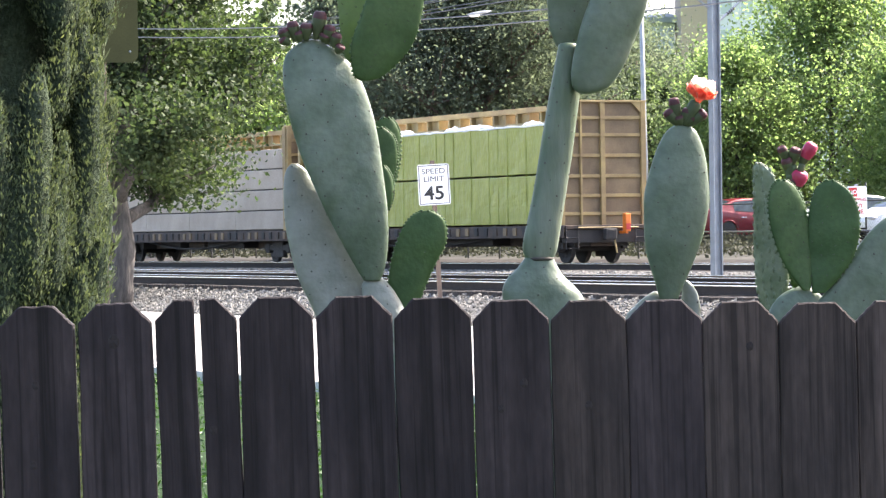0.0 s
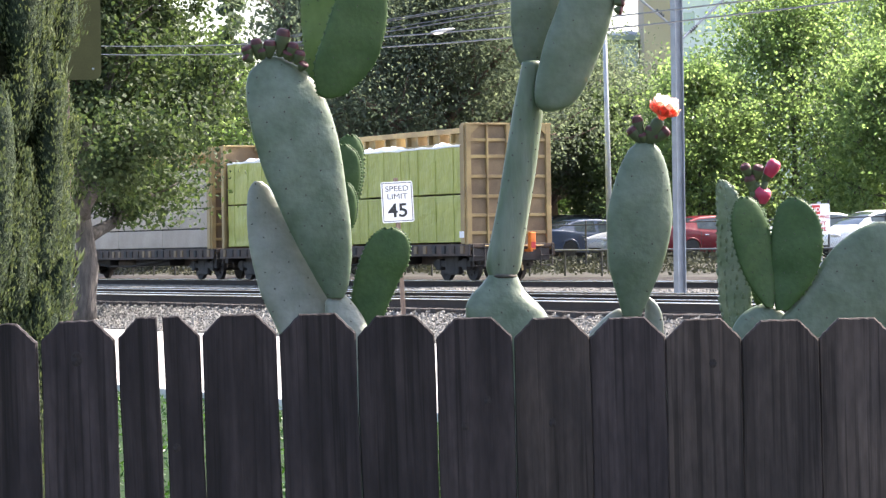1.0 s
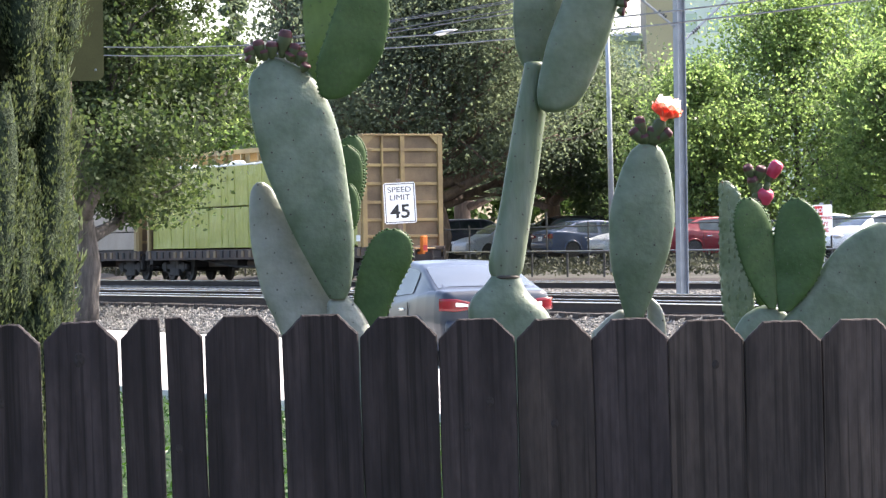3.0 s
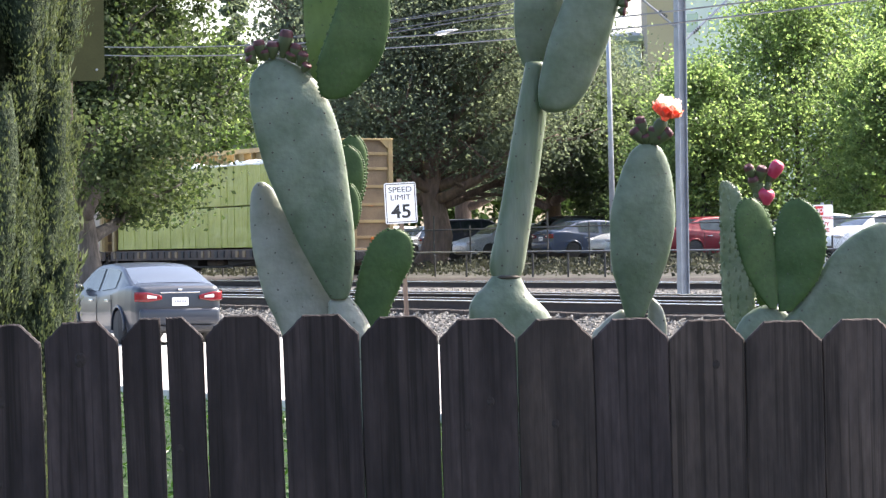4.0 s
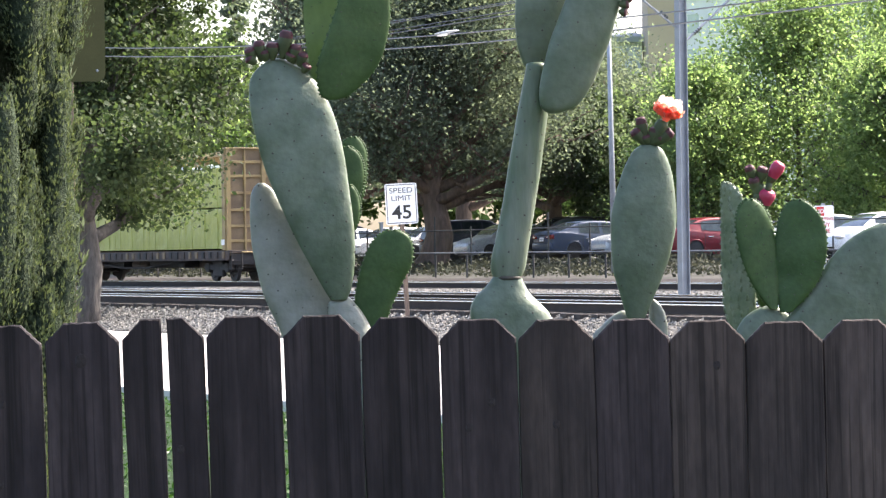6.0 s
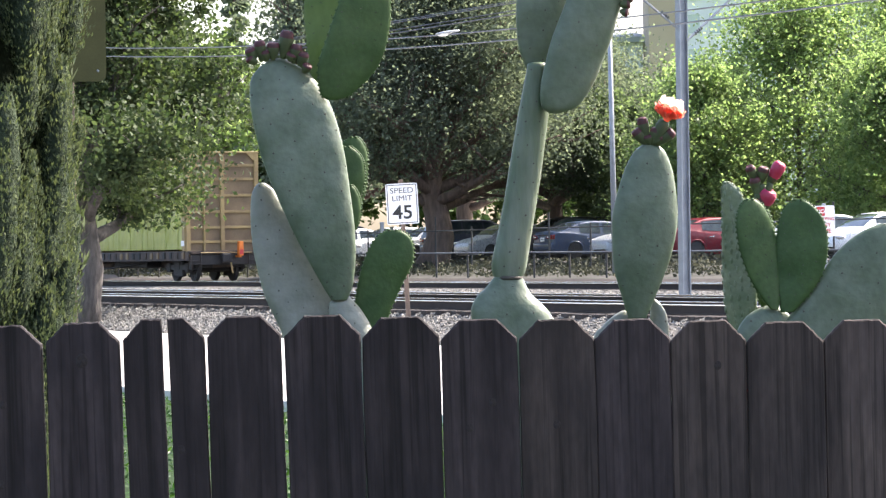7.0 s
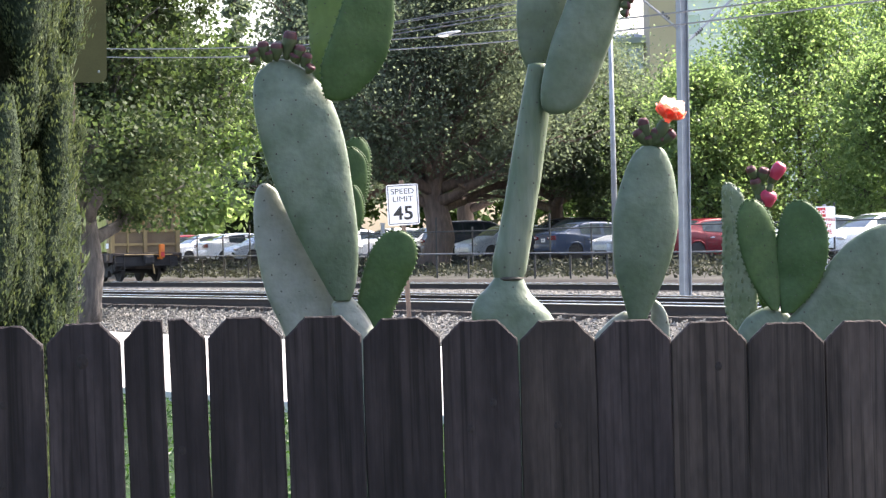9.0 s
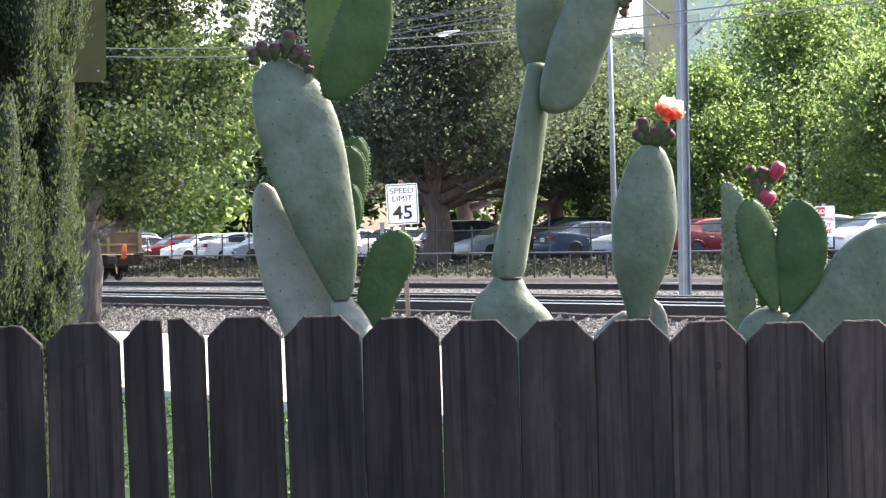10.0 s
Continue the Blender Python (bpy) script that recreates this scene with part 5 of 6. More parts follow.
def tree(name, m, label, trunk_h, trunk_r, crown_r, crown_h, n_leaves, size, leaf_mat, bark, seed, limbs=14, droop=0.0, low=0.0, conifer=False, spread=1.0, group="", keep=1.0, thick=1.0, loose=1.0, hang=0.0):
    """A trunk with forking limbs; leaves gather in clumps round the twig ends, with gaps between them."""
    t = thing(name, m, label, "tree", group)
    rnd = random.Random(seed)
    rng = np.random.default_rng(seed)
    bm = bmesh.new()
    top = trunk_h + crown_h
    kp = 10
    spine = [Vector((0.25 * trunk_r * math.sin(i * 1.3 + seed), 0.25 * trunk_r * math.cos(i * 1.7), -0.2 + (top * (0.93 if conifer else 0.7) + 0.2) * i / kp)) for i in range(kp + 1)]
    tube(bm, spine, [trunk_r * (1.35 if i == 0 else 1.0 - 0.82 * i / kp) for i in range(kp + 1)], 12)
    ends = []
    for i in range(limbs):
        f = i / max(1, limbs - 1)
        z = trunk_h * (0.75 if not conifer else 0.9) + (top * (0.68 if not conifer else 0.9) - trunk_h * 0.75) * f
        a = i * 2.4 + rnd.uniform(-0.4, 0.4)
        reach = crown_r * (0.55 + 0.5 * math.sin(math.pi * min(1, 0.25 + 0.65 * f))) * spread if not conifer else crown_r * (1.08 - 0.8 * f)
        pitch = (0.35 + 0.9 * f if not conifer else 0.1 - 0.1 * f) - droop * (1 - f)
        d = Vector((math.cos(a) * math.cos(pitch), math.sin(a) * math.cos(pitch), math.sin(pitch)))
        pts = limb_path(rnd, (0, 0, z), d, reach, 7, 0.2, 0.05 - droop)
        r0 = trunk_r * (0.5 - 0.28 * f) * thick
        tube(bm, pts, [r0 * (1 - 0.85 * j / 7) for j in range(8)], 7)
        ends += pts[3:] if not conifer else pts[1:]
        for j in (2, 3, 4, 5, 6):
            for _ in range(2):
                dd = (pts[j] - pts[j - 1]).normalized() + Vector((rnd.uniform(-1, 1), rnd.uniform(-1, 1), rnd.uniform(-0.5, 0.8) - droop * 0.6))
                sub = limb_path(rnd, pts[j], dd, reach * rnd.uniform(0.25, 0.45), 4, 0.3, 0.1 - droop)
                tube(bm, sub, [r0 * 0.35 * (1 - 0.8 * k / 4) for k in range(5)], 5)
                ends += sub[2:] + [sub[-1]]
    part("trunk", bm, M[bark], t, "", True)
    e = np.array([tuple(p) for p in ends])
    e = e[e[:, 2] > low]
    if keep < 1.0:
        e = e[rng.uniform(size=len(e)) < keep]
    idx = rng.integers(0, len(e), n_leaves)
    clump = rng.normal(size=(len(e), 3)) * crown_r * 0.05
    weight = rng.uniform(0.4, 1.4, len(e))
    off = rng.normal(size=(n_leaves, 3)) * (crown_r * 0.105 * loose * weight[idx])[:, None]
    off[:, 2] *= 0.75
    c = e[idx] + clump[idx] + off
    if hang:
        # leaves hang in loose strings below the twigs
        c[:, 2] -= np.abs(rng.normal(size=n_leaves)) * hang
        c += 0.25 * np.sin(c[:, [1, 2, 0]] * 4.3)
    c = c[c[:, 2] > low * 0.9]
    leaves_mesh("crown", c, size * rng.uniform(0.6, 1.3, len(c)), seed, M[leaf_mat], t, 0.5)
    return t


tree("broadleaf_tree", pose(-8.31, 74.0, 0.1, 0, 0, 40), "spreading broad-leaved tree with dark grey trunk beside the tracks", 2.57, 0.30, 3.9, 7.8, 105000, 0.072, "leaf_oak", "bark", 5, limbs=20, droop=0.02, low=2.4, keep=0.62, thick=1.2)
tree("evergreen_tree", pose(-0.33, 124.5, 0.85, 0, 0, 30), "large dark evergreen tree with a forked trunk behind the railway", 3.3, 0.66, 5.6, 8.0, 150000, 0.075, "leaf_dark", "redbark", 11, limbs=34, droop=0.06, low=4.0, thick=0.8, loose=1.6)
tree("evergreen_tree", pose(4.6, 130.0, 1.2, 0, 0, 120), "dark evergreen tree with hanging lower branches", 2.9, 0.45, 4.3, 6.6, 105000, 0.072, "leaf_dark", "redbark", 12, limbs=30, droop=0.10, low=2.9, loose=1.6)
tree("evergreen_tree", pose(-4.4, 149.0, 1.3, 0, 0, 210), "tall dark evergreen tree far behind the tracks", 3.4, 0.5, 5.2, 13.0, 36000, 0.125, "leaf_dark", "redbark", 13, limbs=34, droop=0.12, low=3.0, loose=1.35)
tree("evergreen_tree", pose(1.2, 158.0, 1.3, 0, 0, 300), "tall dark evergreen tree rising behind the others", 3.4, 0.5, 5.0, 15.0, 26000, 0.15, "leaf_dark", "redbark", 15, limbs=30, droop=0.1, low=4.0, loose=1.3)
tree("small_tree", pose(6.8, 127.0, 1.1), "mid-green small tree behind the railway", 2.2, 0.2, 2.3, 5.0, 26000, 0.09, "leaf_mid", "bark", 14, limbs=18, droop=0.1, low=1.7, loose=1.3)
for i, (x, y, r, h, sd) in enumerate(((9.6, 116.0, 2.7, 6.0, 21), (13.4, 119.0, 3.9, 9.8, 22), (18.3, 122.0, 4.4, 11.0, 23), (11.2, 134.0, 3.2, 6.8, 24), (16.2, 113.0, 3.0, 6.2, 26))):
    tree("poplar_tree", pose(x, y, 1.0, 0, 0, 50 * i), "light green deciduous tree over the parking lot", 2.0, 0.15, r, h, 38000, 0.08, "leaf_light", "bark", sd, limbs=28, droop=0.16, low=1.5, group="trees over the parking lot", loose=1.6, hang=0.55)
for i, (x, y, r, h, sd) in enumerate(((-18, 200, 7.5, 10, 31), (-26, 213, 8, 13, 32), (-10, 220, 7, 9, 33), (2, 213, 7, 8, 35), (14, 227, 7, 8, 36))):
    tree("far_tree", pose(x, y, 1.5, 0, 0, 77 * i), "distant green tree behind the parking lot", 2.0, 0.3, r, h, 16000, 0.30, "leaf_light" if i in (0, 1) else "leaf_oak", "bark", sd, limbs=16, droop=0.15, low=1.0, group="distant trees")
for i, (x, y, h, r) in enumerate(((-16.4, 253, 24, 1.7), (-12.2, 267, 22, 2.8), (-26, 273, 18, 3.0))):
    tree("far_conifer", pose(x, y, 1.5), "tall distant conifer against the sky", 3.0, 0.4, r, h, 9000, 0.3, "leaf_dark", "redbark", 51 + i, limbs=34, droop=0.1, low=2.0, conifer=True, group="distant conifers")


def cypress():
    """A columnar cypress: upright plumes of fine sprays round a hidden trunk."""
    t = thing("cypress", pose(-1.95, 12.0, -0.05), "columnar cypress with dense fine dark green sprays", "tree")
    rng = np.random.default_rng(8)
    part("trunk", tube(bmesh.new(), [(0, 0, -0.1), (0, 0, 2), (0, 0, 4.6)], [0.11, 0.08, 0.02], 10), M["bark"], t, "", True)
    pts, sz, outs = [], [], []
    core = bmesh.new()
    for i in range(540):
        z = rng.uniform(0.0, 4.3)
        a = rng.uniform(0, 2 * math.pi)
        rad = 0.53 * math.sin(math.pi * min(1.0, 0.13 + 0.16 * z)) ** 0.6 * rng.uniform(0.78, 1.0)
        base = np.array([math.cos(a) * rad, math.sin(a) * rad, z])
        L, w = rng.uniform(0.30, 0.65), rng.uniform(0.06, 0.105)
        lean = np.array([math.cos(a), math.sin(a), 0]) * 0.05 * (1 if i % 5 else 1.8)
        # sprays are finer where the tree stands clear of its neighbours
        near = 0.5 < z < 2.7 and math.sin(a) < 0.35
        k = 1050 if near else 150
        h = rng.uniform(0, 1, k)
        prof = np.sin(np.pi * (0.10 + 0.86 * h)) ** 0.8
        th = rng.uniform(0, 2 * math.pi, k)
        knobs = 1 + 0.20 * np.sin(19 * h + 3 * th + i) * np.sin(11 * h - 2 * th + 2 * i)
        rr = w * prof * rng.uniform(0.78, 1.12, k) * knobs
        pts.append(base + np.stack([np.cos(th) * rr, np.sin(th) * rr, h * L], 1) + h[:, None] ** 2 * lean)
        outs.append(np.stack([np.cos(th), np.sin(th), 0.25 * h], 1))
        sz.append(rng.uniform(0.0048, 0.0105, k) * (1.0 if near else 2.4))
        # solid core per plume, in the darker green that paints the crevice shade
        hs = (0.02, 0.25, 0.5, 0.75, 0.95)
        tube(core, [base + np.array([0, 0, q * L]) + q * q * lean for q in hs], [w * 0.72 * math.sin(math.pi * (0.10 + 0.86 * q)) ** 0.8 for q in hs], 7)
    tagged(part("plume_core", core, M["cypress_inner"], t, "inner spray cores coloured dark for the shade between plumes", True), kind="stuff")
    c, s = np.concatenate(pts), np.concatenate(sz)
    # upright slivers
    n = len(c)
    d = rng.normal(size=(n, 3)) * 0.35 + 0.45 * np.concatenate(outs)
    d[:, 2] += 1
    d /= np.linalg.norm(d, axis=1)[:, None]
    q = np.cross(d, np.concatenate(outs)) + rng.normal(size=(n, 3)) * 0.3
    q -= (q * d).sum(1)[:, None] * d
    q /= np.linalg.norm(q, axis=1)[:, None]
    S = s[:, None]
    v = np.stack([c - d * S * 1.3, c + q * S * 0.42, c + d * S * 1.3, c - q * S * 0.42], 1).reshape(-1, 3)
    me = bpy.data.meshes.new("crown")
    me.vertices.add(n * 4)
    me.vertices.foreach_set("co", v.ravel())
    me.loops.add(n * 4)
    me.loops.foreach_set("vertex_index", np.arange(n * 4))
    me.polygons.add(n)
    me.polygons.foreach_set("loop_start", np.arange(n) * 4)
    me.update(calc_edges=True)
    me.materials.append(M["leaf_cypress"])
    new("crown", me).parent = t
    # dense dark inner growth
    # dense inner growth, its colour darkened to stand in for shade behind the sprays
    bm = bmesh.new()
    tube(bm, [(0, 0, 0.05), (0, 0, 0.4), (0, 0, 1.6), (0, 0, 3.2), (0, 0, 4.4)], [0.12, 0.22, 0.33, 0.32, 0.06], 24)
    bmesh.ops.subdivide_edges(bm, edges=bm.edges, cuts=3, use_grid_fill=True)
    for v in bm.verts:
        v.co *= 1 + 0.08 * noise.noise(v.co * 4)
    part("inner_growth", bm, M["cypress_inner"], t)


cypress()


# ---- poles, wires, fences ----
def catenary_pole():
    p = thing("catenary_pole", pose(5.43, 71.5, 0.5, 0, 0.1, TURN), "grey galvanised steel overhead-line pole between the tracks", "pole")
    bm = bmesh.new()
    h = [(x * 0.8, y * 0.8) for x, y in ((-0.13, -0.13), (-0.105, -0.13), (-0.105, -0.02), (0.105, -0.02), (0.105, -0.13), (0.13, -0.13), (0.13, 0.13), (0.105, 0.13), (0.105, 0.02), (-0.105, 0.02), (-0.105, 0.13), (-0.13, 0.13))]
    lo, hi = [[bm.verts.new((x, y, z)) for x, y in h] for z in (0.04, 9.5)]
    bm.faces.new(lo[::-1]), bm.faces.new(hi)
    for i in range(12):
        bm.faces.new((lo[i], lo[(i + 1) % 12], hi[(i + 1) % 12], hi[i]))
    part("column", bm, M["steel"], p)
    part("base_plate", boxed(-0.28, 0.28, -0.28, 0.28, 0.0, 0.04, bev=0.008), M["steel"], p)
    for x in (-0.21, 0.21):
        for y in (-0.21, 0.21):
            part("bolt", tube(bmesh.new(), [(x, y, 0.04), (x, y, 0.12)], 0.02, 6), M["darksteel"], p)
    part("pole_foot", tube(bmesh.new(), [(0, 0, -0.25), (0, 0, 0.0)], [0.34, 0.32], 20), M["concrete"], p)
    for sg in (-1, 1):
        bm = bmesh.new()
        tube(bm, [(sg * 0.13, 0, 6.0 - 0.15 * sg), (sg * 2.6, 0, 7.9)], 0.03, 8)
        tube(bm, [(sg * 0.13, 0, 7.8), (sg * 2.6, 0, 7.9)], 0.025, 8)
        arm = part("cantilever_arm", bm, M["steel"], p)
        bm = bmesh.new()
        for k in range(4):
            tube(bm, [(sg * (0.35 + 0.05 * k), 0, 6.02 + 0.17 + 0.04 * k - 0.15 * sg - 0.02 * sg), (sg * (0.37 + 0.05 * k), 0, 6.035 + 0.17 + 0.04 * k - 0.17 * sg)], 0.042, 10)
        part("insulator", bm, M["darksteel"], arm)


catenary_pole()
thin = thing("thin_pole", pose(5.57, 103.0, 0.75, 0, -0.6, 0), "slender pale steel lamp pole behind the railway", "pole")
part("shaft", tube(bmesh.new(), [(0, 0, -0.1), (0, 0, 5), (0, 0, 10.5)], [0.11, 0.085, 0.06], 12), M["steel"], thin, "", True)


def wire(name, n, s0, z0, s1, z1, r, sag=0.3, label="overhead wire above the tracks", mt="wire"):
    pts = [along(n, s0 + (s1 - s0) * k / 24, z0 + (z1 - z0) * k / 24 - sag * 4 * (k / 24) * (1 - k / 24)) for k in range(25)]
    tagged(part(name, tube(bmesh.new(), pts, r, 6), M[mt]), label, "wire", "overhead wires")


for n, z, r, sag, mt in ((29.0, 6.35, 0.014, 0.05, "darkwire"), (29.3, 6.62, 0.012, 0.05, "darkwire"), (32.3, 7.1, 0.013, 0.2, "darkwire"), (44.6, 9.6, 0.016, 0.4, "darkwire")):
    wire("overhead_wire", n, -20, z, 200, z, r, sag, mt=mt)
for dz in (0.0, 0.15):
    pts = [along(20.0, s, 4.38 + dz + 0.0006 * max(0.0, 1.5 * s - 42) ** 2) for s in range(10, 81, 3)]
    tagged(part("overhead_wire", tube(bmesh.new(), pts, 0.011, 6), M["wire"]), "sagging pale overhead wire along the road", "wire", "overhead wires")


def hanging_lamp():
    q = along(20.0, 39.9, 4.755)
    lamp = thing("hanging_street_lamp", pose(q.x, q.y, q.z, 0, -8, 4), "silver street lamp head hung on the overhead wire", "street lamp")
    bm = bmesh.new()
    bmesh.ops.create_uvsphere(bm, u_segments=20, v_segments=10, radius=1.0, matrix=Matrix.Diagonal((0.18, 0.08, 0.022, 1)))
    part("housing", bm, M["steel"], lamp, "", True)
    bm = bmesh.new()
    bmesh.ops.create_uvsphere(bm, u_segments=16, v_segments=8, radius=1.0, matrix=Matrix.Translation((-0.05, 0, -0.02)) @ Matrix.Diagonal((0.1, 0.06, 0.03, 1)))
    part("lens", bm, M["clearlens"], lamp, "", True)
    part("clamp", boxed(0.06, 0.1, -0.02, 0.02, -0.05, 0.0, bev=0.005), M["darksteel"], lamp)


hanging_lamp()


def low_fence():
    f = thing("low_fence", Matrix.Identity(4), "low dark steel pipe fence along the far side of the railway", "fence")
    n, s0, k = 49.8, 66.2, 34
    for i in range(k):
        s = s0 + i * 2.45
        part("post", tube(bmesh.new(), [along(n, s, 0.55), along(n, s, 1.54)], 0.035, 8), M["darksteel"], f)
    part("top_rail", tube(bmesh.new(), [along(n, s0, 1.54), along(n, s0 + 2.45 * (k - 1), 1.74)], 0.026, 8), M["wire"], f, "grey top rail")
    g = thing("chain_link_fence", Matrix.Identity(4), "tall chain-link fence before the parking lot", "fence")
    n, s0, k = 53.0, 62.0, 40
    for i in range(k):
        s = s0 + i * 3.0
        part("post", tube(bmesh.new(), [along(n, s, 0.8), along(n, s, 2.6 if i % 3 else 3.0)], 0.03, 8), M["darksteel"], g)
    part("top_rail", tube(bmesh.new(), [along(n, s0, 2.46), along(n, s0 + 3.0 * (k - 1), 2.46)], 0.022, 8), M["darksteel"], g)
    # woven wire: two families of slanting wires
    verts, faces = [], []
    z0, z1, w = 0.9, 2.44, 0.0035
    for i in range(950):
        s = s0 + i * 0.115
        for dr in (1, -1):
            b = len(verts)
            verts += [along(n + 0.002 * dr, s - w, z0), along(n + 0.002 * dr, s + w, z0), along(n + 0.002 * dr, s + w + dr * 1.5, z1), along(n + 0.002 * dr, s - w + dr * 1.5, z1)]
            faces.append((b, b + 1, b + 2, b + 3))
    tagged(mesh_part("mesh_wire", verts, faces, M["darksteel"], g), kind="stuff")


low_fence()
for n, s, h in ((51.0, 107.5, 1.95), (55.0, 115.0, 1.6)):
    e = thing("steel_post", beside(n, s, ground_z(n)), "plain grey steel post on the far verge", "post", "verge posts")
    part("shaft", boxed(-0.06, 0.06, -0.06, 0.06, -0.1, h, bev=0.01), M["steel"], e)
    part("cap", boxed(-0.08, 0.08, -0.08, 0.08, h, h + 0.04, bev=0.01), M["steel"], e)

# ---- parking lot ----
CARS = [road_car("parked_car", "white sedan parked in the lot", (0.75, 0.75, 0.75), group="parked cars"),
        road_car("parked_car", "dark blue estate car parked in the lot", (0.03, 0.04, 0.065), "suv", "parked cars"),
        road_car("parked_car", "silver sedan parked in the lot", (0.42, 0.44, 0.46), group="parked cars"),
        road_car("parked_car", "red sedan parked in the lot", (0.15, 0.010, 0.018), group="parked cars"),
        road_car("parked_car", "black off-road car parked in the lot", (0.018, 0.018, 0.02), "suv", "parked cars"),
        road_car("parked_car", "blue sedan parked in the lot", (0.035, 0.055, 0.10), group="parked cars")]
spots = [(58.8, 82.0, 2), (59.2, 86.5, 0), (59.5, 91.0, 2), (58.8, 96.2, 3), (60.5, 100.4, 2), (60.4, 103.6, 2), (60.0, 107.2, 5), (60.6, 110.8, 4), (60.2, 114.6, 2), (60.5, 118.2, 1), (60.4, 122.0, 2), (60.3, 125.8, 0), (60.2, 129.8, 0), (60.4, 134.0, 4),
         (60.5, 140.0, 2), (60.8, 144.2, 0), (60.6, 148.4, 0), (60.9, 152.6, 3), (60.6, 157.0, 2), (61, 162, 1), (61, 168, 0),
         (70.5, 98.0, 1), (71.2, 103.0, 0), (71.5, 108.0, 2), (71.3, 113.0, 0), (71.5, 118.0, 5), (71.1, 123.5, 0), (71.3, 129.0, 0), (71.9, 134.0, 2), (71.3, 140.0, 0), (71.3, 146.0, 2), (71.3, 152.0, 0)]
used = set()
for i, (n, s, k) in enumerate(spots):
    m = beside(n, s, ground_z(n) + 0.01, 90 if i % 3 else -90)
    if k not in used:
        used.add(k)
        CARS[k].matrix_world = m
    else:
        copy_thing(CARS[k], m)


# ---- distant buildings ----
def building(name, x, y, w, d, h, wall, label, floors, bays, turn=0.0, roof="roofgrey", hip=0.0):
    b = thing(name, pose(x, y, 1.5, 0, 0, turn), label, "building")
    part("wall", boxed(-w / 2, w / 2, 0, d, -1.0, h), M[wall], b)
    bm = bmesh.new()
    v = [bm.verts.new(p) for p in ((-w / 2 - 0.8, -0.8, h), (w / 2 + 0.8, -0.8, h), (w / 2 + 0.8, d + 0.8, h), (-w / 2 - 0.8, d + 0.8, h), (-w / 2 - 0.8, -0.8, h + 0.5), (w / 2 + 0.8, -0.8, h + 0.5), (w / 2 + 0.8, d + 0.8, h + 0.5), (-w / 2 - 0.8, d + 0.8, h + 0.5), (0, d * 0.4, h + 0.6 + hip), (0, d * 0.6, h + 0.6 + hip))]
    for f in ((3, 2, 1, 0), (0, 1, 5, 4), (1, 2, 6, 5), (2, 3, 7, 6), (3, 0, 4, 7), (4, 5, 8), (5, 6, 9, 8), (6, 7, 9), (7, 4, 8, 9)):
        bm.faces.new([v[i] for i in f])
    part("roof", bm, M[roof], b, "grey roof with wide eaves")
    fh = h / floors
    for i in range(floors):
        for j in range(bays):
            xc, zc = -w / 2 + w * (j + 0.5) / bays, fh * (i + 0.5)
            ww, hh = w / bays * 0.27, fh * 0.27
            bm = bmesh.new()
            for x0, x1, z0, z1 in ((xc - ww - 0.12, xc + ww + 0.12, zc + hh, zc + hh + 0.14), (xc - ww - 0.12, xc + ww + 0.12, zc - hh - 0.14, zc - hh), (xc - ww - 0.12, xc - ww, zc - hh, zc + hh), (xc + ww, xc + ww + 0.12, zc - hh, zc + hh)):
                box(bm, x0, x1, -0.12, 0.02, z0, z1)
            wf = part("window", bm, M["wallwhite"], b)
            part("pane", boxed(xc - ww, xc + ww, -0.05, -0.01, zc - hh, zc + hh), M["winglass"], wf)
    return b


building("tower_building", 19.05, 270, 2.6, 8, 33, "wallbeige", "beige stucco stair tower of a distant apartment building", 9, 0)
building("apartment_building", 15.4, 276, 4.4, 12, 18.2, "wallwhite", "lower wing with teal windows and a grey roof", 6, 3, 0, hip=1.0)
building("apartment_building", 34.0, 300, 22, 14, 33, "wallwhite", "pale multi-storey apartment building behind the trees", 10, 11)
building("long_building", -20.0, 238, 14, 10, 4.2, "wallbeige", "low beige building beyond the parking lot", 1, 7)
# ---- loose stones, grass and shrubs ----
def loose(name, spots_, shape, material, label, seed, cat):
    """Many small pieces of one base shape as one mesh."""
    rng = np.random.default_rng(seed)
    base_v, base_f = shape
    n, k = len(spots_), len(base_v)
    bv = np.array(base_v)
    a = rng.uniform(0, 6.283, n)
    sc = rng.uniform(0.55, 1.25, (n, 3))
    v = bv[None] * sc[:, None, :]
    ca, sa = np.cos(a)[:, None], np.sin(a)[:, None]
    v = np.stack([v[:, :, 0] * ca - v[:, :, 1] * sa, v[:, :, 0] * sa + v[:, :, 1] * ca, v[:, :, 2]], 2) + np.asarray(spots_)[:, None, :]
    faces = (np.array(base_f)[None] + (np.arange(n) * k)[:, None, None]).reshape(-1, len(base_f[0]))
    me = bpy.data.meshes.new(name)
    me.from_pydata(v.reshape(-1, 3), [], faces.tolist())
    me.materials.append(material)
    return tagged(new(name, me), label, cat, kind="stuff")


def stone_shape(r):
    v = [(1, 0, -.2), (-.9, .2, -.1), (.1, 1, 0), (0, -1.1, -.1), (.2, .1, .8), (-.1, 0, -.8)]
    f = [(0, 2, 4), (2, 1, 4), (1, 3, 4), (3, 0, 4), (2, 0, 5), (1, 2, 5), (3, 1, 5), (0, 3, 5)]
    return [tuple(c * r for c in p) for p in v], f


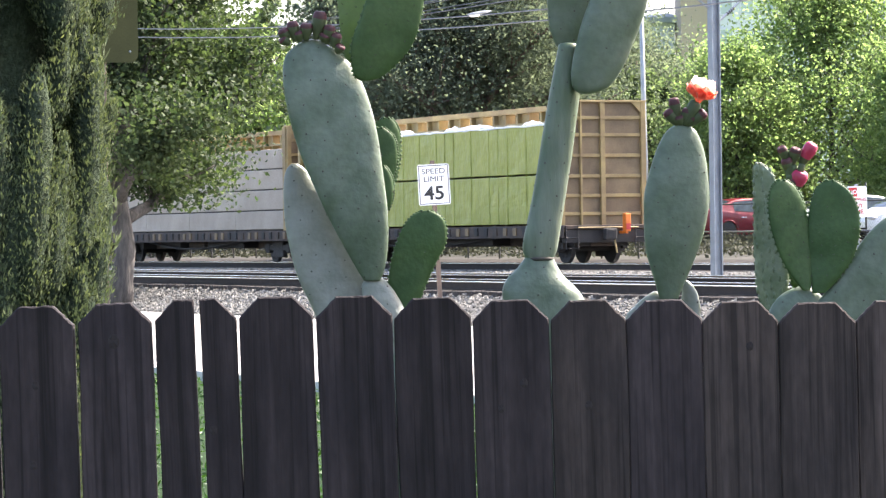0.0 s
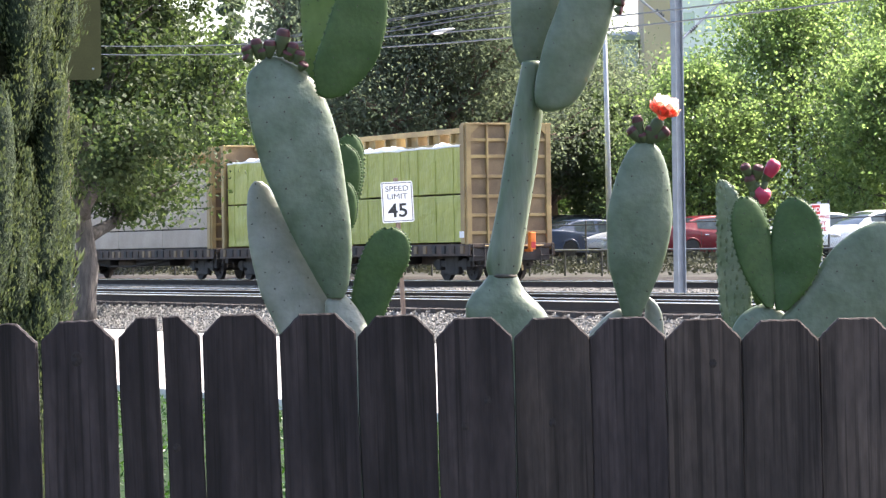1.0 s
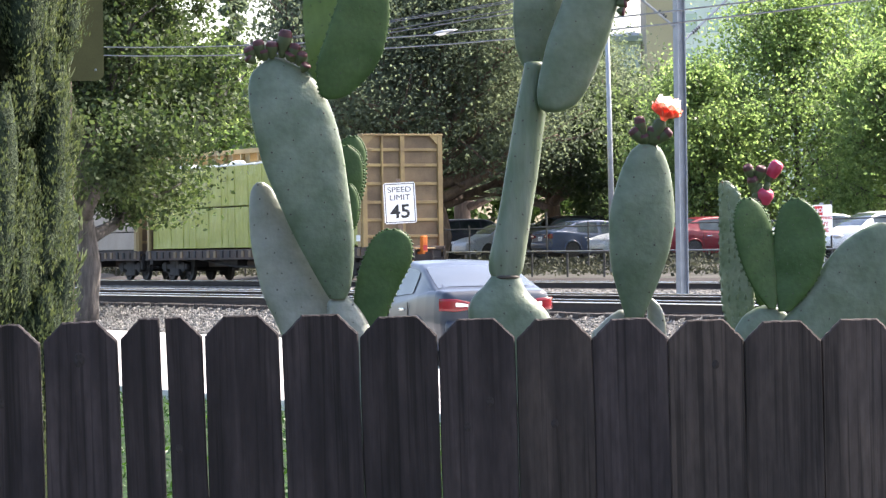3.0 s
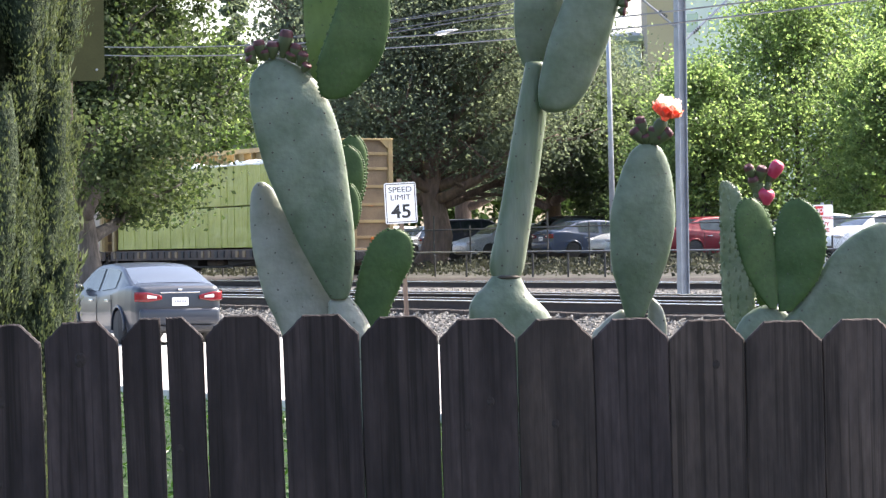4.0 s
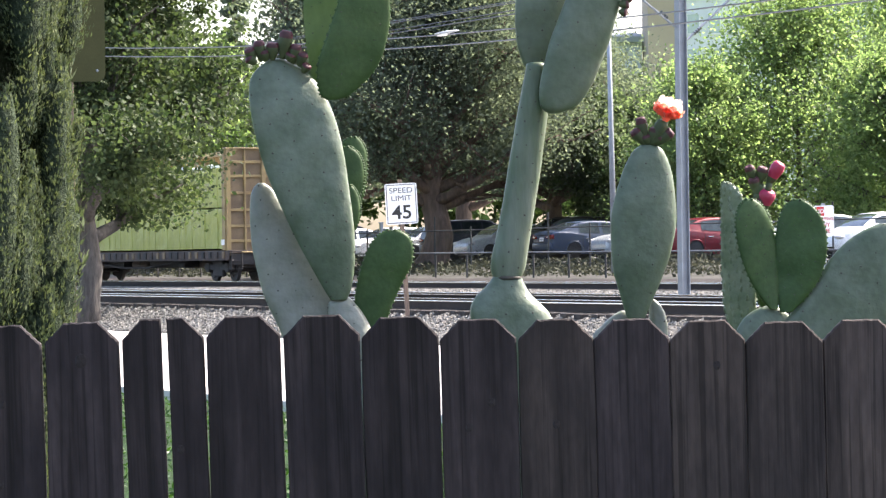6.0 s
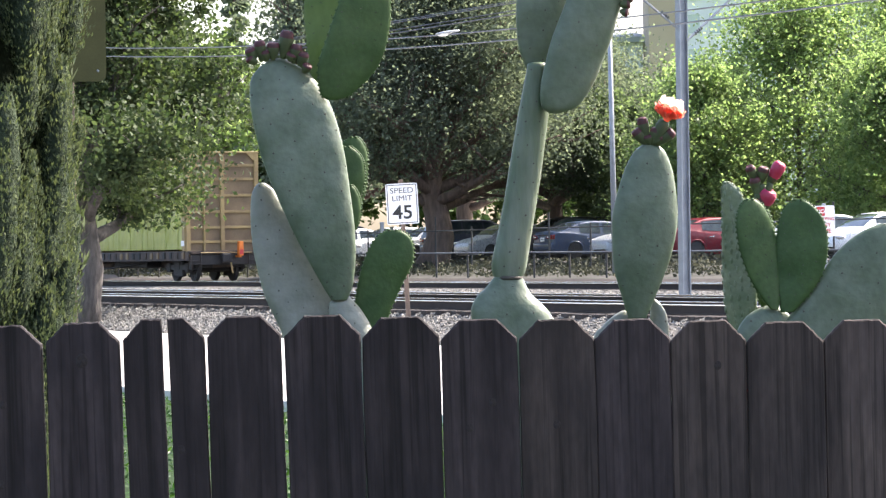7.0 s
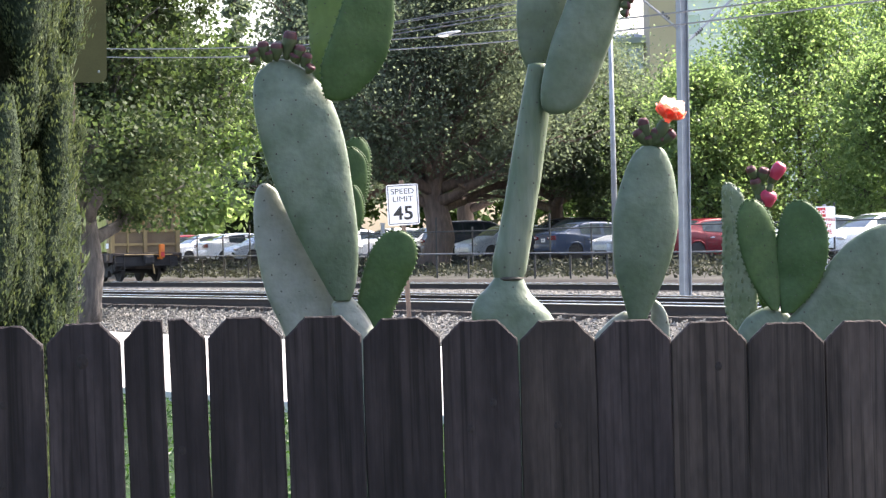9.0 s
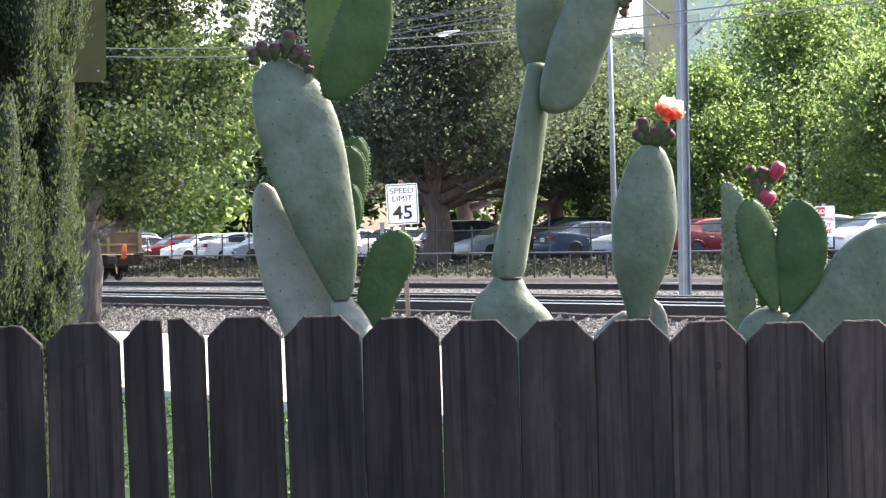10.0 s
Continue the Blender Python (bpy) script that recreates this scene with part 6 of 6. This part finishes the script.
def scatter():
    rng = np.random.default_rng(4)
    for (n0, n1, s0, s1, cnt, r) in ((25.15, 26.95, 36, 80, 15000, 0.036), (34.0, 42.6, 52, 116, 8000, 0.042)):
        nn, ss = rng.uniform(n0, n1, cnt), rng.uniform(s0, s1, cnt)
        z = np.array([ground_z(q) for q in nn]) + 0.01
        loose("ballast_stones", np.stack([nn * NX - ss * NY, nn * NY + ss * NX, z], 1), stone_shape(r), M["stone"], "loose grey crushed-stone ballast beside the rails", 5, "gravel")
    # grass of the lawn, seen between the boards
    cnt = 16000
    y = rng.uniform(8.5, 39, cnt)
    x = rng.uniform(-0.15, 0.15, cnt) * y
    nn = x * NX + y * NY
    keep = nn < 13.7
    c = np.stack([x, y, np.full(cnt, 0.0)], 1)[keep]
    g = leaves_mesh("lawn_grass", c, rng.uniform(0.03, 0.06, len(c)), 6, M["blade"], None, 0.1, 0.25)
    tagged(g, "short green lawn grass behind the fence", "grass", kind="stuff")
    # shrubs and weeds on the far verge
    cnt = 20000
    nn, ss = rng.uniform(49.9, 58.5, cnt), rng.uniform(70, 165, cnt)
    lump = np.array([max(0.06, noise.noise(Vector((a * 0.35, b * 0.28, 3.0))) + 0.15) for a, b in zip(nn, ss)])
    z = np.array([ground_z(q) for q in nn]) + lump * rng.uniform(0, 1.0, cnt) + 0.03
    sh = leaves_mesh("verge_shrubs", np.stack([nn * NX - ss * NY, nn * NY + ss * NX, z], 1), rng.uniform(0.05, 0.11, cnt), 7, M["leaf_shrub"], None, 0.3)
    tagged(sh, "dry weeds and low shrubs on the verge", "shrubs", kind="stuff")


scatter()


# ---- what moves ----
TRAIN = [(0.0, 81.2), (1.0, 84.8), (2.5, 90.45), (4.5, 98.05), (6.0, 103.85), (7.5, 109.75), (9.5, 117.75), (10.0, 119.8)]
# seconds, place and heading of the sedan
SEDAN = [(0.0, 12.4, 17.6, 26.0), (2.1, 3.77, 33.84, 14.5), (2.5, 2.23, 39.22, 16.0), (2.7, 1.4, 41.9, 17.5), (3.8, -4.46, 56.53, 23), (4.0, -5.69, 59.21, 24), (4.2, -6.98, 61.89, 25), (4.4, -8.24, 64.58, 25.5), (7.0, -25.53, 99.07, 26.5), (10, -45.53, 138.07, 26.5)]


def motions():
    times = [i / 10 for i in range(101)]

    def place(table, t):
        return pick([r[0] for r in table], [r[1] for r in table], t)

    for car, ahead in ((green_car, 0.0), (beige_car, 20.08), (lead_car, 40.16)):
        walk(car, [(t, beside(44.6, s + ahead - 0.3, 0.72)) for t, s in TRAIN])
    for w, y in WHEELS:
        walk(w, [(t, Matrix.Translation((0, y, 0.42)) @ Matrix.Rotation(-(place(TRAIN, t) - 81.2) / 0.42, 4, "X")) for t in times])
    walk(sedan, [(t, pose(x, y, 0.045, 0, 0, h)) for t, x, y, h in SEDAN])
    run = [0.0]
    for q0, q1 in zip(SEDAN, SEDAN[1:]):
        run.append(run[-1] + math.hypot(q1[1] - q0[1], q1[2] - q0[2]))

    def gone(t):
        return pick([q[0] for q in SEDAN], run, t)

    for wh in [o for o in sedan.children if o.name.startswith("wheel") and "well" not in o.name]:
        p = wh.matrix_basis.translation.copy()
        walk(wh, [(t, Matrix.Translation(p) @ Matrix.Rotation(-gone(t) / 0.325, 4, "X")) for t in [i / 30 for i in range(301)]])
    # the tall cacti sway a little in the wind
    sway = {"a": [(0.0, 0.0), (4.0, -0.02), (5.0, 0.0), (5.5, -0.05), (7.0, -0.08), (7.5, 0.21), (8.0, 0.0), (8.5, 0.17), (9.0, 0.08), (10.0, 0.03)],
            "b": [(0.0, 0.0), (5.0, 0.02), (7.5, 0.05), (10.0, 0.0)], "c": [(0.0, 0.0), (5.0, -0.03), (8.0, 0.03), (10.0, 0.0)], "d": [(0.0, 0.0), (7.0, 0.02), (10.0, 0.0)]}
    for k, table in sway.items():
        base = CACTI[k].matrix_world.translation.copy()
        walk(CACTI[k], [(t, Matrix.Translation(base) @ Matrix.Rotation(radians(a), 4, "Y")) for t, a in table])


motions()
